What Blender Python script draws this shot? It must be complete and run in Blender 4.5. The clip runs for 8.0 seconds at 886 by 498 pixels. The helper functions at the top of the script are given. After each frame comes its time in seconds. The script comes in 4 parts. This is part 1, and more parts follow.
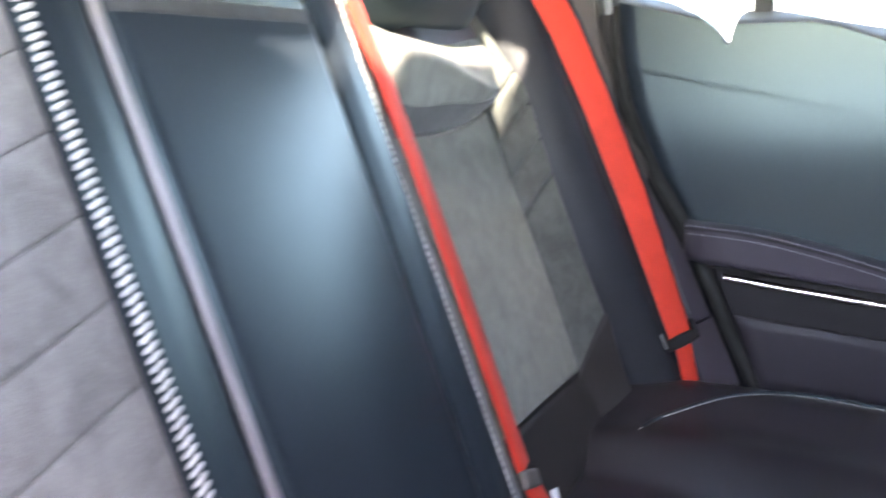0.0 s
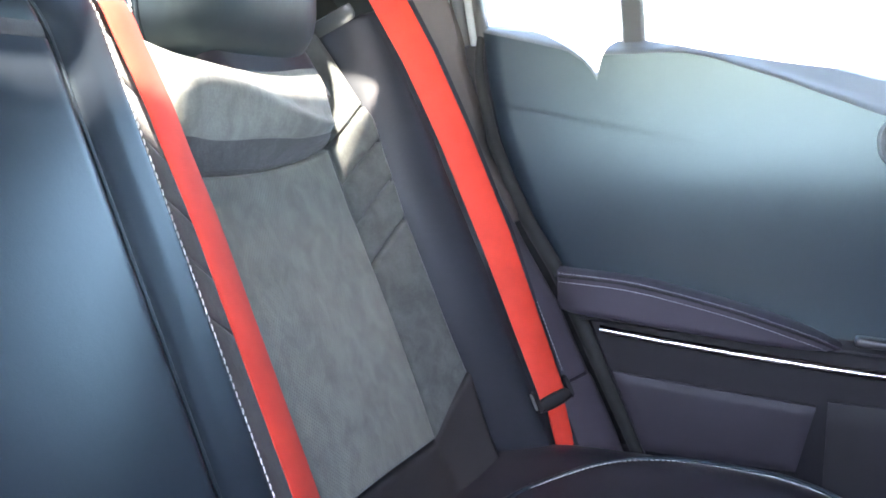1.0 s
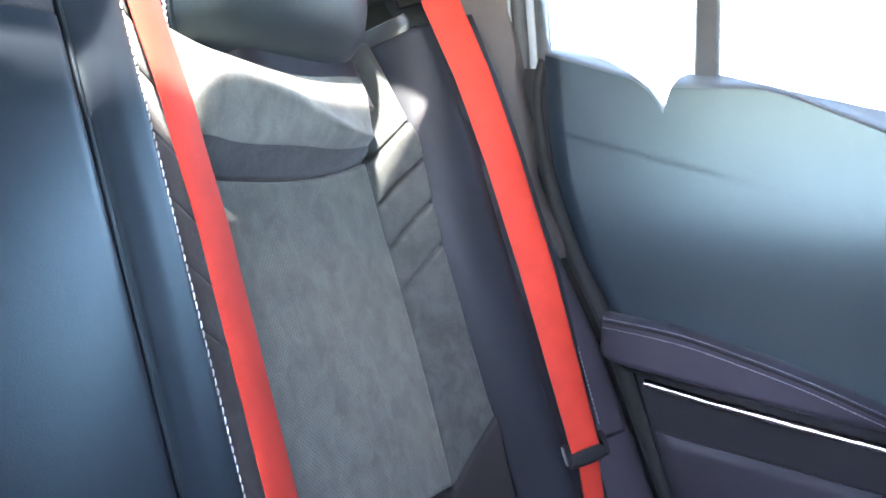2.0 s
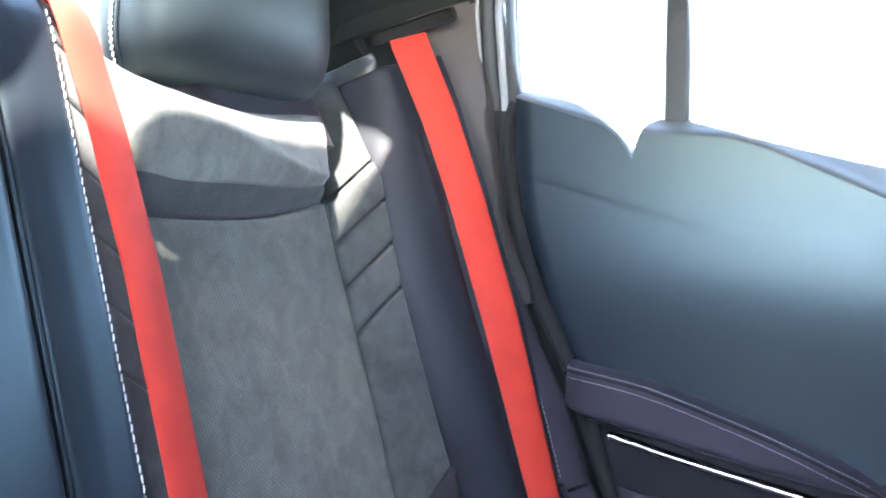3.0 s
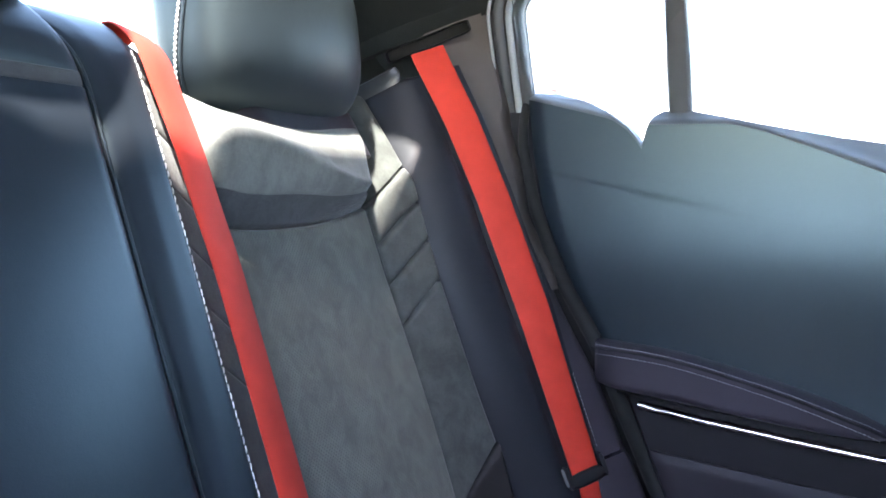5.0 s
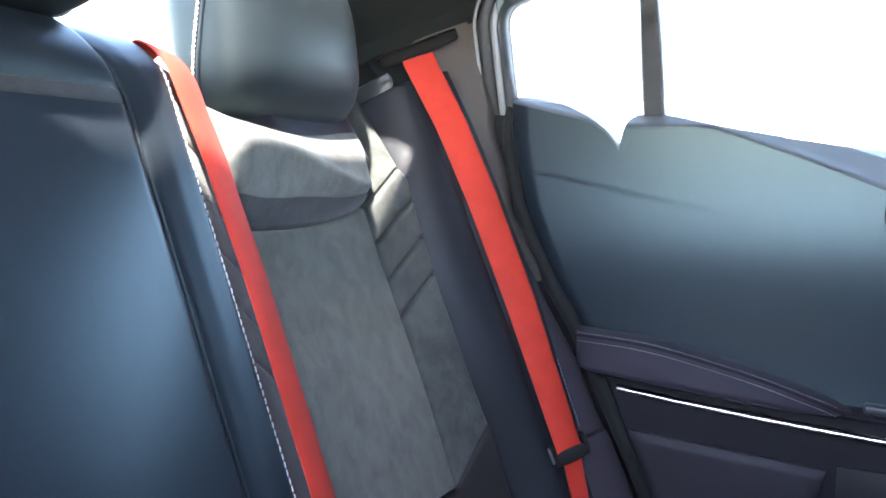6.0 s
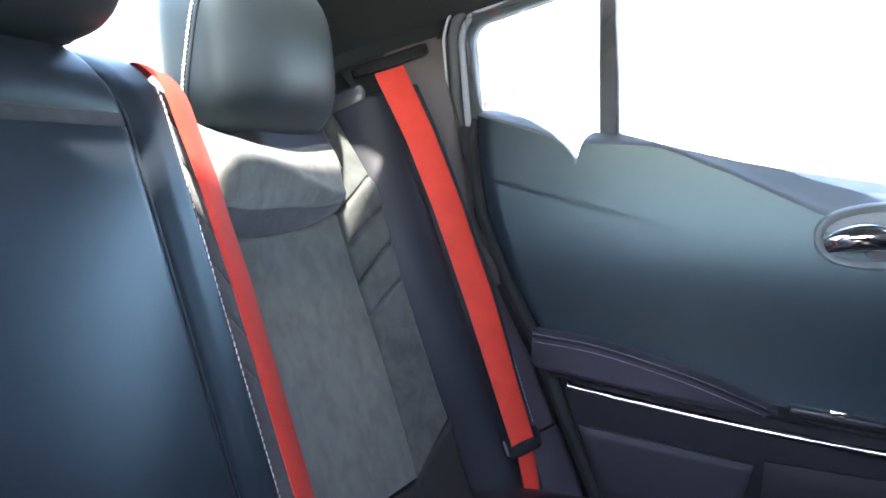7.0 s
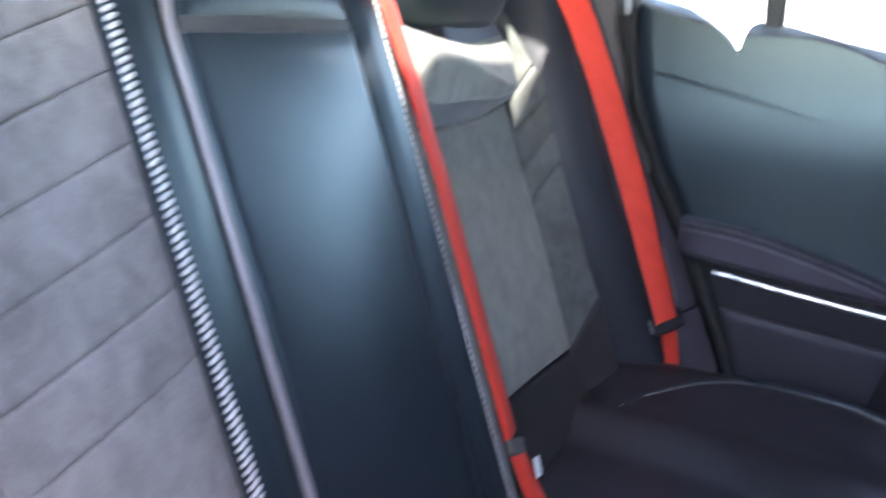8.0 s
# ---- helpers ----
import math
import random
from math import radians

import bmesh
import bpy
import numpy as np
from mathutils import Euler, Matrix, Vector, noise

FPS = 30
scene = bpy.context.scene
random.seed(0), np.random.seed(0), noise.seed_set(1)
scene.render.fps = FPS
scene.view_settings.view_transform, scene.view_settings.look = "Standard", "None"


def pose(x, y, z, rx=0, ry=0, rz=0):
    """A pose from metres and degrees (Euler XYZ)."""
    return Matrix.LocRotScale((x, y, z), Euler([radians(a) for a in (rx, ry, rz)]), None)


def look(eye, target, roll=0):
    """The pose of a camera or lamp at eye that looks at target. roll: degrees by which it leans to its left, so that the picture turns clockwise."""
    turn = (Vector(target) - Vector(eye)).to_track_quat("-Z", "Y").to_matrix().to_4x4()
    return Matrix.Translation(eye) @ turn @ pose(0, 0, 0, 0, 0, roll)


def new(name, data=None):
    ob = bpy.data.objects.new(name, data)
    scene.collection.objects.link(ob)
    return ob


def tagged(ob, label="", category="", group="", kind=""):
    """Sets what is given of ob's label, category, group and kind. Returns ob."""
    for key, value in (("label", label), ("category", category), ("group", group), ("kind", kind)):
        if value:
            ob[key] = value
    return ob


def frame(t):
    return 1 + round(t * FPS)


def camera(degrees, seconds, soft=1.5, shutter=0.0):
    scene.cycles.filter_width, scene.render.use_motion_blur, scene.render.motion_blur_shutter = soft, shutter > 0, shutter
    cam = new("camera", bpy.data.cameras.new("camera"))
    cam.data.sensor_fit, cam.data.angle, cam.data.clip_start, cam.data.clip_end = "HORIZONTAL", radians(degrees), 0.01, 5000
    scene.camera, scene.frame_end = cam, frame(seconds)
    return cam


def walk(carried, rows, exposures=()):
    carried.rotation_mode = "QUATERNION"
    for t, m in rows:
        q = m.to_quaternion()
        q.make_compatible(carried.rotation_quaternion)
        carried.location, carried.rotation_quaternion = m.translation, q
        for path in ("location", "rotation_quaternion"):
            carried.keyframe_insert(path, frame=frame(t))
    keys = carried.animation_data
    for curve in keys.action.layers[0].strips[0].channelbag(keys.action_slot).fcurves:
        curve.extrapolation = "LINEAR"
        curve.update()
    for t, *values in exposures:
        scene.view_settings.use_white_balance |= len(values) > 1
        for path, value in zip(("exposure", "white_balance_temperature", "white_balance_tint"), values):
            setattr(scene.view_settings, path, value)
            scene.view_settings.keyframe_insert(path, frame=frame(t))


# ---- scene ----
# Rear bench of a saloon car: x forward, y towards the far door, z up, y = 0 on the car's centre line.
cam = camera(55.7, 8.0, soft=1.75, shutter=0.5)
PATH = [
    (0, (0.2837, -0.5554, 0.8767), (-0.5645, 1.2036, 0.4451), -0.45),
    (0.5, (0.3516, -0.4563, 0.8624), (-0.4148, 1.3597, 0.5238), -2.36),
    (1, (0.3668, -0.3823, 0.8542), (-0.3929, 1.4398, 0.5334), -0.41),
    (2.5, (0.3596, -0.2728, 0.8411), (-0.5706, 1.485, 0.6285), 5.27),
    (3, (0.4036, -0.2522, 0.8522), (-0.5235, 1.5119, 0.6839), 5.32),
    (3.5, (0.4165, -0.2575, 0.8532), (-0.5141, 1.5086, 0.7326), 4.89),
    (4, (0.4223, -0.2915, 0.8618), (-0.5009, 1.4772, 0.7218), 3.89),
    (4.5, (0.4012, -0.3221, 0.8445), (-0.5315, 1.441, 0.6967), 2.50),
    (6, (0.3847, -0.4419, 0.8614), (-0.4303, 1.3751, 0.6766), 1.29),
    (6.5, (0.345, -0.4867, 0.8924), (-0.4221, 1.3499, 0.6961), 3.28),
    (7, (0.3873, -0.5171, 0.906), (-0.3117, 1.3427, 0.6767), 3.04),
    (7.5, (0.3403, -0.5397, 0.9289), (-0.364, 1.297, 0.5673), 3.64),
    (8, (0.3164, -0.6326, 0.9484), (-0.5326, 1.0893, 0.3878), 3.79),
]
walk(cam, [(t, look(eye, target, roll)) for t, eye, target, roll in PATH],
     exposures=[(t, stops, kelvin, 17) for t, stops, kelvin in ((0.0, 6.02, 8450), (0.5, 6.24, 8250), (1.2, 6.2, 7350), (2.5, 6.2, 7050), (3.5, 5.82, 7000), (4.5, 5.3, 7000), (6.0, 5.55, 7050), (7.0, 5.32, 7050), (7.5, 4.77, 7000), (8.0, 5.52, 7200))])

# ---- light ----
SUN_UP, SUN_TURN = 64.0, 281.0      # height, and compass turn from the front of the car, in degrees
world = bpy.data.worlds.new("sky")
scene.world = world
world.use_nodes = True
wt = world.node_tree
sky = wt.nodes.new("ShaderNodeTexSky")
sky.sky_type, sky.sun_disc = "NISHITA", False
sky.sun_elevation, sky.sun_rotation = radians(SUN_UP), radians(90 - SUN_TURN)
wt.links.new(sky.outputs["Color"], wt.nodes["Background"].inputs["Color"])
wt.nodes["Background"].inputs["Strength"].default_value = 0.15
sun = new("sun", bpy.data.lights.new("sun", "SUN"))
sun.data.energy, sun.data.angle, sun.data.color = 2.3, radians(2), (1.0, 0.97, 0.93)
sun_from = Vector((math.cos(radians(SUN_UP)) * math.cos(radians(SUN_TURN)), math.cos(radians(SUN_UP)) * math.sin(radians(SUN_TURN)),
                   math.sin(radians(SUN_UP))))
sun.matrix_world = look(sun_from * 30, (0, 0, 0.8))


# ---- materials ----
def material(name, color, rough=0.5, metal=0.0, grain=None, bump=0.0, vary=0.0, vary_scale=6.0, sheen=0.0, spec=0.5, dark=None, coat=0.0):
    """A principled surface; grain: size of the fine relief in metres; vary: share by which large patches differ."""
    m = bpy.data.materials.new(name)
    m.use_nodes = True
    t = m.node_tree
    b = t.nodes["Principled BSDF"]
    b.inputs["Roughness"].default_value, b.inputs["Metallic"].default_value = rough, metal
    b.inputs["Specular IOR Level"].default_value = spec
    b.inputs["Sheen Weight"].default_value, b.inputs["Sheen Roughness"].default_value = sheen, 0.45
    b.inputs["Coat Weight"].default_value = coat
    co = t.nodes.new("ShaderNodeTexCoord")
    big = t.nodes.new("ShaderNodeTexNoise")
    big.inputs["Scale"].default_value, big.inputs["Detail"].default_value = vary_scale, 5.0
    t.links.new(co.outputs["Object"], big.inputs["Vector"])
    mix = t.nodes.new("ShaderNodeMixRGB")
    low = dark or tuple(c * (1 - vary) for c in color)
    mix.inputs["Color1"].default_value, mix.inputs["Color2"].default_value = (*low, 1), (*[min(1, c * (1 + vary * 0.6)) for c in color], 1)
    ramp = t.nodes.new("ShaderNodeMapRange")
    ramp.inputs["From Min"].default_value, ramp.inputs["From Max"].default_value = 0.3, 0.7
    t.links.new(big.outputs["Fac"], ramp.inputs["Value"])
    t.links.new(ramp.outputs["Result"], mix.inputs["Fac"])
    t.links.new(mix.outputs["Color"], b.inputs["Base Color"])
    if rough > 0.12:
        rr = t.nodes.new("ShaderNodeMapRange")
        rr.inputs["To Min"].default_value, rr.inputs["To Max"].default_value = rough * 0.9, min(1, rough * 1.12)
        t.links.new(big.outputs["Fac"], rr.inputs["Value"])
        t.links.new(rr.outputs["Result"], b.inputs["Roughness"])
    if grain:
        fine = t.nodes.new("ShaderNodeTexVoronoi")
        fine.inputs["Scale"].default_value = 1 / grain
        t.links.new(co.outputs["Object"], fine.inputs["Vector"])
        soft = t.nodes.new("ShaderNodeTexNoise")
        soft.inputs["Scale"].default_value, soft.inputs["Detail"].default_value = 0.12 / grain, 3
        t.links.new(co.outputs["Object"], soft.inputs["Vector"])
        add = t.nodes.new("ShaderNodeMath")
        add.operation = "MULTIPLY_ADD"
        add.inputs[1].default_value = 0.5
        t.links.new(fine.outputs["Distance"], add.inputs[0])
        t.links.new(soft.outputs["Fac"], add.inputs[2])
        bp = t.nodes.new("ShaderNodeBump")
        bp.inputs["Strength"].default_value, bp.inputs["Distance"].default_value = bump, grain
        t.links.new(add.outputs["Value"], bp.inputs["Height"])
        t.links.new(bp.outputs["Normal"], b.inputs["Normal"])
    return m


def suede(name, color, dots):
    """Napped microfibre: brushed patches, fibre grain and, with dots, a staggered grid of punched holes 5 mm apart."""
    m = material(name, color, rough=0.92, sheen=0.2, spec=0.25, grain=0.0011, bump=0.5, vary=0.0)
    t = m.node_tree
    b = t.nodes["Principled BSDF"]
    co = t.nodes.new("ShaderNodeTexCoord")
    shades = []
    for scale, detail, stretch in ((9.0, 6.0, (1.0, 1.0, 0.7)), (46.0, 6.0, (1, 1, 0.75)), (420.0, 2.0, (1, 1, 1))):
        mp = t.nodes.new("ShaderNodeMapping")
        mp.inputs["Scale"].default_value = stretch
        nz = t.nodes.new("ShaderNodeTexNoise")
        nz.inputs["Scale"].default_value, nz.inputs["Detail"].default_value, nz.inputs["Distortion"].default_value = scale, detail, 0.6
        t.links.new(co.outputs["Object"], mp.inputs["Vector"])
        t.links.new(mp.outputs["Vector"], nz.inputs["Vector"])
        shades.append(nz)
    total = None
    for nz, weight in zip(shades, (0.40, 0.42, 0.18)):
        w = t.nodes.new("ShaderNodeMath")
        w.operation = "MULTIPLY_ADD"
        w.inputs[1].default_value = weight
        t.links.new(nz.outputs["Fac"], w.inputs[0])
        if total:
            t.links.new(total.outputs["Value"], w.inputs[2])
        else:
            w.inputs[2].default_value = 0
        total = w
    ramp = t.nodes.new("ShaderNodeValToRGB")
    ramp.color_ramp.elements[0].position, ramp.color_ramp.elements[1].position = 0.40, 0.62
    ramp.color_ramp.elements[0].color = (*[c * 0.72 for c in color], 1)
    ramp.color_ramp.elements[1].color = (*[c * 1.30 for c in color], 1)
    t.links.new(total.outputs["Value"], ramp.inputs["Fac"])
    out = ramp.outputs["Color"]
    if dots:
        uv = t.nodes.new("ShaderNodeTexCoord")
        holes = []
        for shift in (0.0, 0.5):
            mp = t.nodes.new("ShaderNodeMapping")
            mp.inputs["Scale"].default_value, mp.inputs["Location"].default_value = (1 / 0.0052, 1 / 0.0052, 1), (shift, shift, 0)
            fr = t.nodes.new("ShaderNodeVectorMath")
            fr.operation = "FRACTION"
            ds = t.nodes.new("ShaderNodeVectorMath")
            ds.operation = "DISTANCE"
            ds.inputs[1].default_value = (0.5, 0.5, 0)
            t.links.new(uv.outputs["UV"], mp.inputs["Vector"])
            t.links.new(mp.outputs["Vector"], fr.inputs[0])
            t.links.new(fr.outputs["Vector"], ds.inputs[0])
            holes.append(ds)
        low = t.nodes.new("ShaderNodeMath")
        low.operation = "MINIMUM"
        t.links.new(holes[0].outputs["Value"], low.inputs[0])
        t.links.new(holes[1].outputs["Value"], low.inputs[1])
        edge = t.nodes.new("ShaderNodeMapRange")
        edge.inputs["From Min"].default_value, edge.inputs["From Max"].default_value = 0.12, 0.24
        t.links.new(low.outputs["Value"], edge.inputs["Value"])
        mix = t.nodes.new("ShaderNodeMixRGB")
        mix.inputs["Color1"].default_value = (*[c * 0.66 for c in color], 1)
        t.links.new(edge.outputs["Result"], mix.inputs["Fac"])
        t.links.new(out, mix.inputs["Color2"])
        out = mix.outputs["Color"]
    t.links.new(out, b.inputs["Base Color"])
    return m


LEATHER = material("black_leather", (0.012, 0.015, 0.020), 0.36, grain=0.0012, bump=0.09, vary=0.25, vary_scale=7, spec=0.275)
LEATHER.node_tree.nodes["Principled BSDF"].inputs["Specular Tint"].default_value = (0.66, 0.95, 1.0, 1.0)
SUEDE = suede("grey_suede", (0.106, 0.109, 0.092), True)
# Inner bolster suede with the shade beside the belt in its colour.
SUEDE_SHADED = suede("shaded_suede", (0.075, 0.077, 0.078), False)
SUEDE_PLAIN = suede("grey_suede_plain", (0.098, 0.101, 0.091), False)
SUEDE_BLACK = suede("charcoal_suede", (0.024, 0.026, 0.029), False)
# The same bolster suede, tinted by warm bounced light.
SUEDE_BOUNCE = suede("bounce_lit_suede", (0.120, 0.109, 0.107), False)
# Roll's suede darkened by the shade on its turned-under face.
SUEDE_UNDERSHADE = suede("undershaded_suede", (0.034, 0.035, 0.036), False)
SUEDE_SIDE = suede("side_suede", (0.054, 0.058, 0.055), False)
THREAD = material("white_thread", (0.72, 0.71, 0.68), 0.7, grain=0.0006, bump=0.3, vary=0.08, vary_scale=90)
THICK_THREAD = material("off_white_thread", (0.40, 0.37, 0.36), 0.75, grain=0.0006, bump=0.3, vary=0.12, vary_scale=90)
DARK_THREAD = material("grey_thread", (0.34, 0.34, 0.36), 0.7, vary=0.1, vary_scale=90)
WEBBING = material("red_webbing", (0.50, 0.040, 0.026), 0.62, grain=0.0009, bump=0.14, vary=0.12, vary_scale=25, sheen=0.02, spec=0.10)
# Pale copy of the welt leather, holding the highlight along its edge.
WELT_GLINT = material("lit_leather_welt", (0.135, 0.120, 0.128), 0.4, grain=0.001, bump=0.12, vary=0.15, vary_scale=12)
WING_LEATHER = material("satin_black_leather", (0.0100, 0.0112, 0.0155), 0.50, grain=0.0012, bump=0.16, vary=0.2, vary_scale=7, spec=0.23)
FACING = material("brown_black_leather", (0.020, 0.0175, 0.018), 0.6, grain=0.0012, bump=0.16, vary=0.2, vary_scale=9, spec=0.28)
CUSHION_LEATHER = material("soft_black_leather", (0.0112, 0.0094, 0.0125), 0.40, grain=0.0012, bump=0.16, vary=0.2, vary_scale=7, spec=0.30)
HEAD_LEATHER = material("matt_black_leather", (0.012, 0.016, 0.019), 0.46, grain=0.0012, bump=0.14, vary=0.2, vary_scale=7, spec=0.26)
HEAD_LEATHER.node_tree.nodes["Principled BSDF"].inputs["Specular Tint"].default_value = (0.72, 0.95, 1.0, 1.0)
DOOR_SKIN = material("soft_black_plastic", (0.0122, 0.0165, 0.0228), 0.30, spec=0.45, grain=0.0014, bump=0.12, vary=0.15, vary_scale=5)
DOOR_SKIN.node_tree.nodes["Principled BSDF"].inputs["Specular Tint"].default_value = (0.74, 0.97, 1.0, 1.0)
# Door skin paled for the skylight that falls on its top.
SKYLIT_SKIN = material("skylit_soft_plastic", (0.075, 0.082, 0.088), 0.6, spec=0.4, grain=0.0014, bump=0.12, vary=0.12, vary_scale=6)
LOWER_SKIN = material("hard_plum_black_plastic", (0.008, 0.0068, 0.009), 0.6, spec=0.16, grain=0.0014, bump=0.25, vary=0.15, vary_scale=5)
PAD_SKIN = material("charcoal_leatherette", (0.037, 0.031, 0.041), 0.5, spec=0.32, grain=0.0012, bump=0.2, vary=0.15, vary_scale=8)
POCKET_SKIN = material("dull_charcoal_leatherette", (0.021, 0.018, 0.024), 0.55, spec=0.25, grain=0.0012, bump=0.2, vary=0.15, vary_scale=8)
HARD = material("hard_black_plastic", (0.009, 0.008, 0.010), 0.6, spec=0.3, grain=0.001, bump=0.15, vary=0.2, vary_scale=20)
GLOSS = material("satin_black_plastic", (0.02, 0.02, 0.024), 0.3, vary=0.2, vary_scale=30)
PILLAR = material("taupe_grey_pillar_plastic", (0.062, 0.051, 0.048), 0.62, grain=0.001, bump=0.2, vary=0.1, vary_scale=10)
LINING = material("black_headliner_cloth", (0.0105, 0.0135, 0.0135), 0.95, grain=0.0016, bump=0.5, vary=0.2, vary_scale=12, sheen=0.05, spec=0.3)
CHROME = material("bright_chrome", (0.86, 0.86, 0.88), 0.09, metal=1.0, vary=0.03, vary_scale=30)
STRIP_CHROME = material("wavy_chrome", (0.80, 0.78, 0.78), 0.11, metal=1.0, vary=0.12, vary_scale=22, grain=0.022, bump=0.10)
SATIN = material("satin_grey_metal", (0.20, 0.215, 0.22), 0.36, metal=0.5, vary=0.12, vary_scale=30)
CAP_GREY = material("dark_grey_plastic", (0.022, 0.025, 0.027), 0.34, vary=0.1, vary_scale=30)
VOID = material("gap_shade_black", (0.006, 0.006, 0.006), 0.9, vary=0.1, vary_scale=30)
HANDLE_GREY = material("pale_grey_plastic", (0.15, 0.16, 0.165), 0.32, vary=0.08, vary_scale=20)
SEAL = material("grey_rubber_seal", (0.06, 0.065, 0.07), 0.5, vary=0.15, vary_scale=15)
FRAME_PAINT = material("pale_grey_paint", (0.32, 0.35, 0.37), 0.3, vary=0.06, vary_scale=9, coat=0.4)
CARPET = material("black_carpet", (0.02, 0.02, 0.021), 0.95, grain=0.003, bump=0.8, vary=0.3, vary_scale=30)
TAG = material("white_label", (0.75, 0.75, 0.73), 0.6, vary=0.06, vary_scale=80)
CONCRETE = material("pale_concrete", (0.46, 0.45, 0.42), 0.85, grain=0.02, bump=0.3, vary=0.14, vary_scale=0.6)
STUCCO = material("cream_render", (0.62, 0.59, 0.53), 0.85, grain=0.02, bump=0.25, vary=0.08, vary_scale=0.8)
LEAF = material("reddish_leaf", (0.09, 0.035, 0.03), 0.6, vary=0.5, vary_scale=4, dark=(0.04, 0.03, 0.02))
BARK = material("brown_bark", (0.06, 0.035, 0.03), 0.85, grain=0.01, bump=0.6, vary=0.3, vary_scale=8)


def glass_material(name="clear_glass", tint=(0.86, 0.9, 0.89), ior=1.5):
    m = bpy.data.materials.new(name)
    m.use_nodes = True
    t = m.node_tree
    t.nodes.remove(t.nodes["Principled BSDF"])
    clear, gloss, mix, fr = (t.nodes.new("ShaderNode" + k) for k in ("BsdfTransparent", "BsdfGlossy", "MixShader", "Fresnel"))
    clear.inputs["Color"].default_value = (*tint, 1)
    gloss.inputs["Roughness"].default_value = 0.02
    fr.inputs["IOR"].default_value = ior
    t.links.new(fr.outputs["Fac"], mix.inputs["Fac"])
    t.links.new(clear.outputs["BSDF"], mix.inputs[1])
    t.links.new(gloss.outputs["BSDF"], mix.inputs[2])
    t.links.new(mix.outputs["Shader"], t.nodes["Material Output"].inputs["Surface"])
    return m


GLASS = glass_material()
TINTED = glass_material("tinted_glass", (0.74, 0.77, 0.76), 1.1)


# ---- builders ----
RECLINE = radians(21.17)
BITE = 0.36


def seat(s, y, n):
    """A place by the backrest: s up along it, y across, n out of it."""
    return Vector((-math.sin(RECLINE) * s + math.cos(RECLINE) * n, y, BITE + math.cos(RECLINE) * s + math.sin(RECLINE) * n))


SEAT_OUT = Vector((math.cos(RECLINE), 0, math.sin(RECLINE)))


def blend(x, pairs):
    """Smooth interpolation through a few (place, value) pairs."""
    if x <= pairs[0][0]:
        return pairs[0][1]
    for (a, va), (b, vb) in zip(pairs, pairs[1:]):
        if x <= b:
            k = (x - a) / (b - a)
            return va + (vb - va) * k
    return pairs[-1][1]


def ease(x, pairs):
    if x <= pairs[0][0]:
        return pairs[0][1]
    for (a, va), (b, vb) in zip(pairs, pairs[1:]):
        if x <= b:
            k = (x - a) / (b - a)
            return va + (vb - va) * k * k * (3 - 2 * k)
    return pairs[-1][1]


def flow(x, pairs):
    """A smooth curve through (place, value) pairs."""
    if x <= pairs[0][0]:
        return pairs[0][1]
    n = len(pairs)
    slope = [(pairs[min(i + 1, n - 1)][1] - pairs[max(i - 1, 0)][1]) / (pairs[min(i + 1, n - 1)][0] - pairs[max(i - 1, 0)][0]) for i in range(n)]
    for i in range(n - 1):
        (a, va), (b, vb) = pairs[i], pairs[i + 1]
        if x <= b:
            h = b - a
            k = (x - a) / h
            return (2 * k ** 3 - 3 * k * k + 1) * va + (k ** 3 - 2 * k * k + k) * h * slope[i] + (3 * k * k - 2 * k ** 3) * vb + (k ** 3 - k * k) * h * slope[i + 1]
    return pairs[-1][1]


def roll_off(d, r):
    """How far a padded edge of radius r sinks at the distance d from its seam, as a share of r."""
    if d >= r:
        return 0.0
    k = 1 - max(d, 0) / r
    return 1 - math.sqrt(max(0, 1 - k * k))


def part(name, bm, mat, parent=None, label="", smooth=True):
    me = bpy.data.meshes.new(name)
    bmesh.ops.recalc_face_normals(bm, faces=bm.faces)
    bm.to_mesh(me)
    bm.free()
    me.materials.append(mat)
    if smooth:
        me.polygons.foreach_set("use_smooth", [True] * len(me.polygons))
        me.set_sharp_from_angle(angle=radians(48))
    ob = new(name, me)
    if parent:
        ob.parent = parent
    if label:
        ob["label"] = label
    return ob


def thing(name, label, category, group="", kind=""):
    return tagged(new(name), label, category, group, kind)


def sheet(fn, nu, nv, back, uv=None):
    """A closed slab: fn(u, v) gives the front, back(u, v) the offset from it to the rear face. uv(u, v): metres for the weave."""
    bm = bmesh.new()
    layer = bm.loops.layers.uv.new("UVMap")
    front = [[bm.verts.new(fn(i / nu, j / nv)) for j in range(nv + 1)] for i in range(nu + 1)]
    rear = [[bm.verts.new(front[i][j].co + (back(i / nu, j / nv) if callable(back) else back)) for j in range(nv + 1)] for i in range(nu + 1)]
    for i in range(nu):
        for j in range(nv):
            f = bm.faces.new((front[i][j], front[i + 1][j], front[i + 1][j + 1], front[i][j + 1]))
            if uv:
                for loop, (a, b) in zip(f.loops, ((i, j), (i + 1, j), (i + 1, j + 1), (i, j + 1))):
                    loop[layer].uv = uv(a / nu, b / nv)
            bm.faces.new((rear[i][j + 1], rear[i + 1][j + 1], rear[i + 1][j], rear[i][j]))
    ring = [(i, 0) for i in range(nu)] + [(nu, j) for j in range(nv)] + [(i, nv) for i in range(nu, 0, -1)] + [(0, j) for j in range(nv, 0, -1)]
    for (a, b), (c, d) in zip(ring, ring[1:] + ring[:1]):
        bm.faces.new((front[c][d], front[a][b], rear[a][b], rear[c][d]))
    return bm


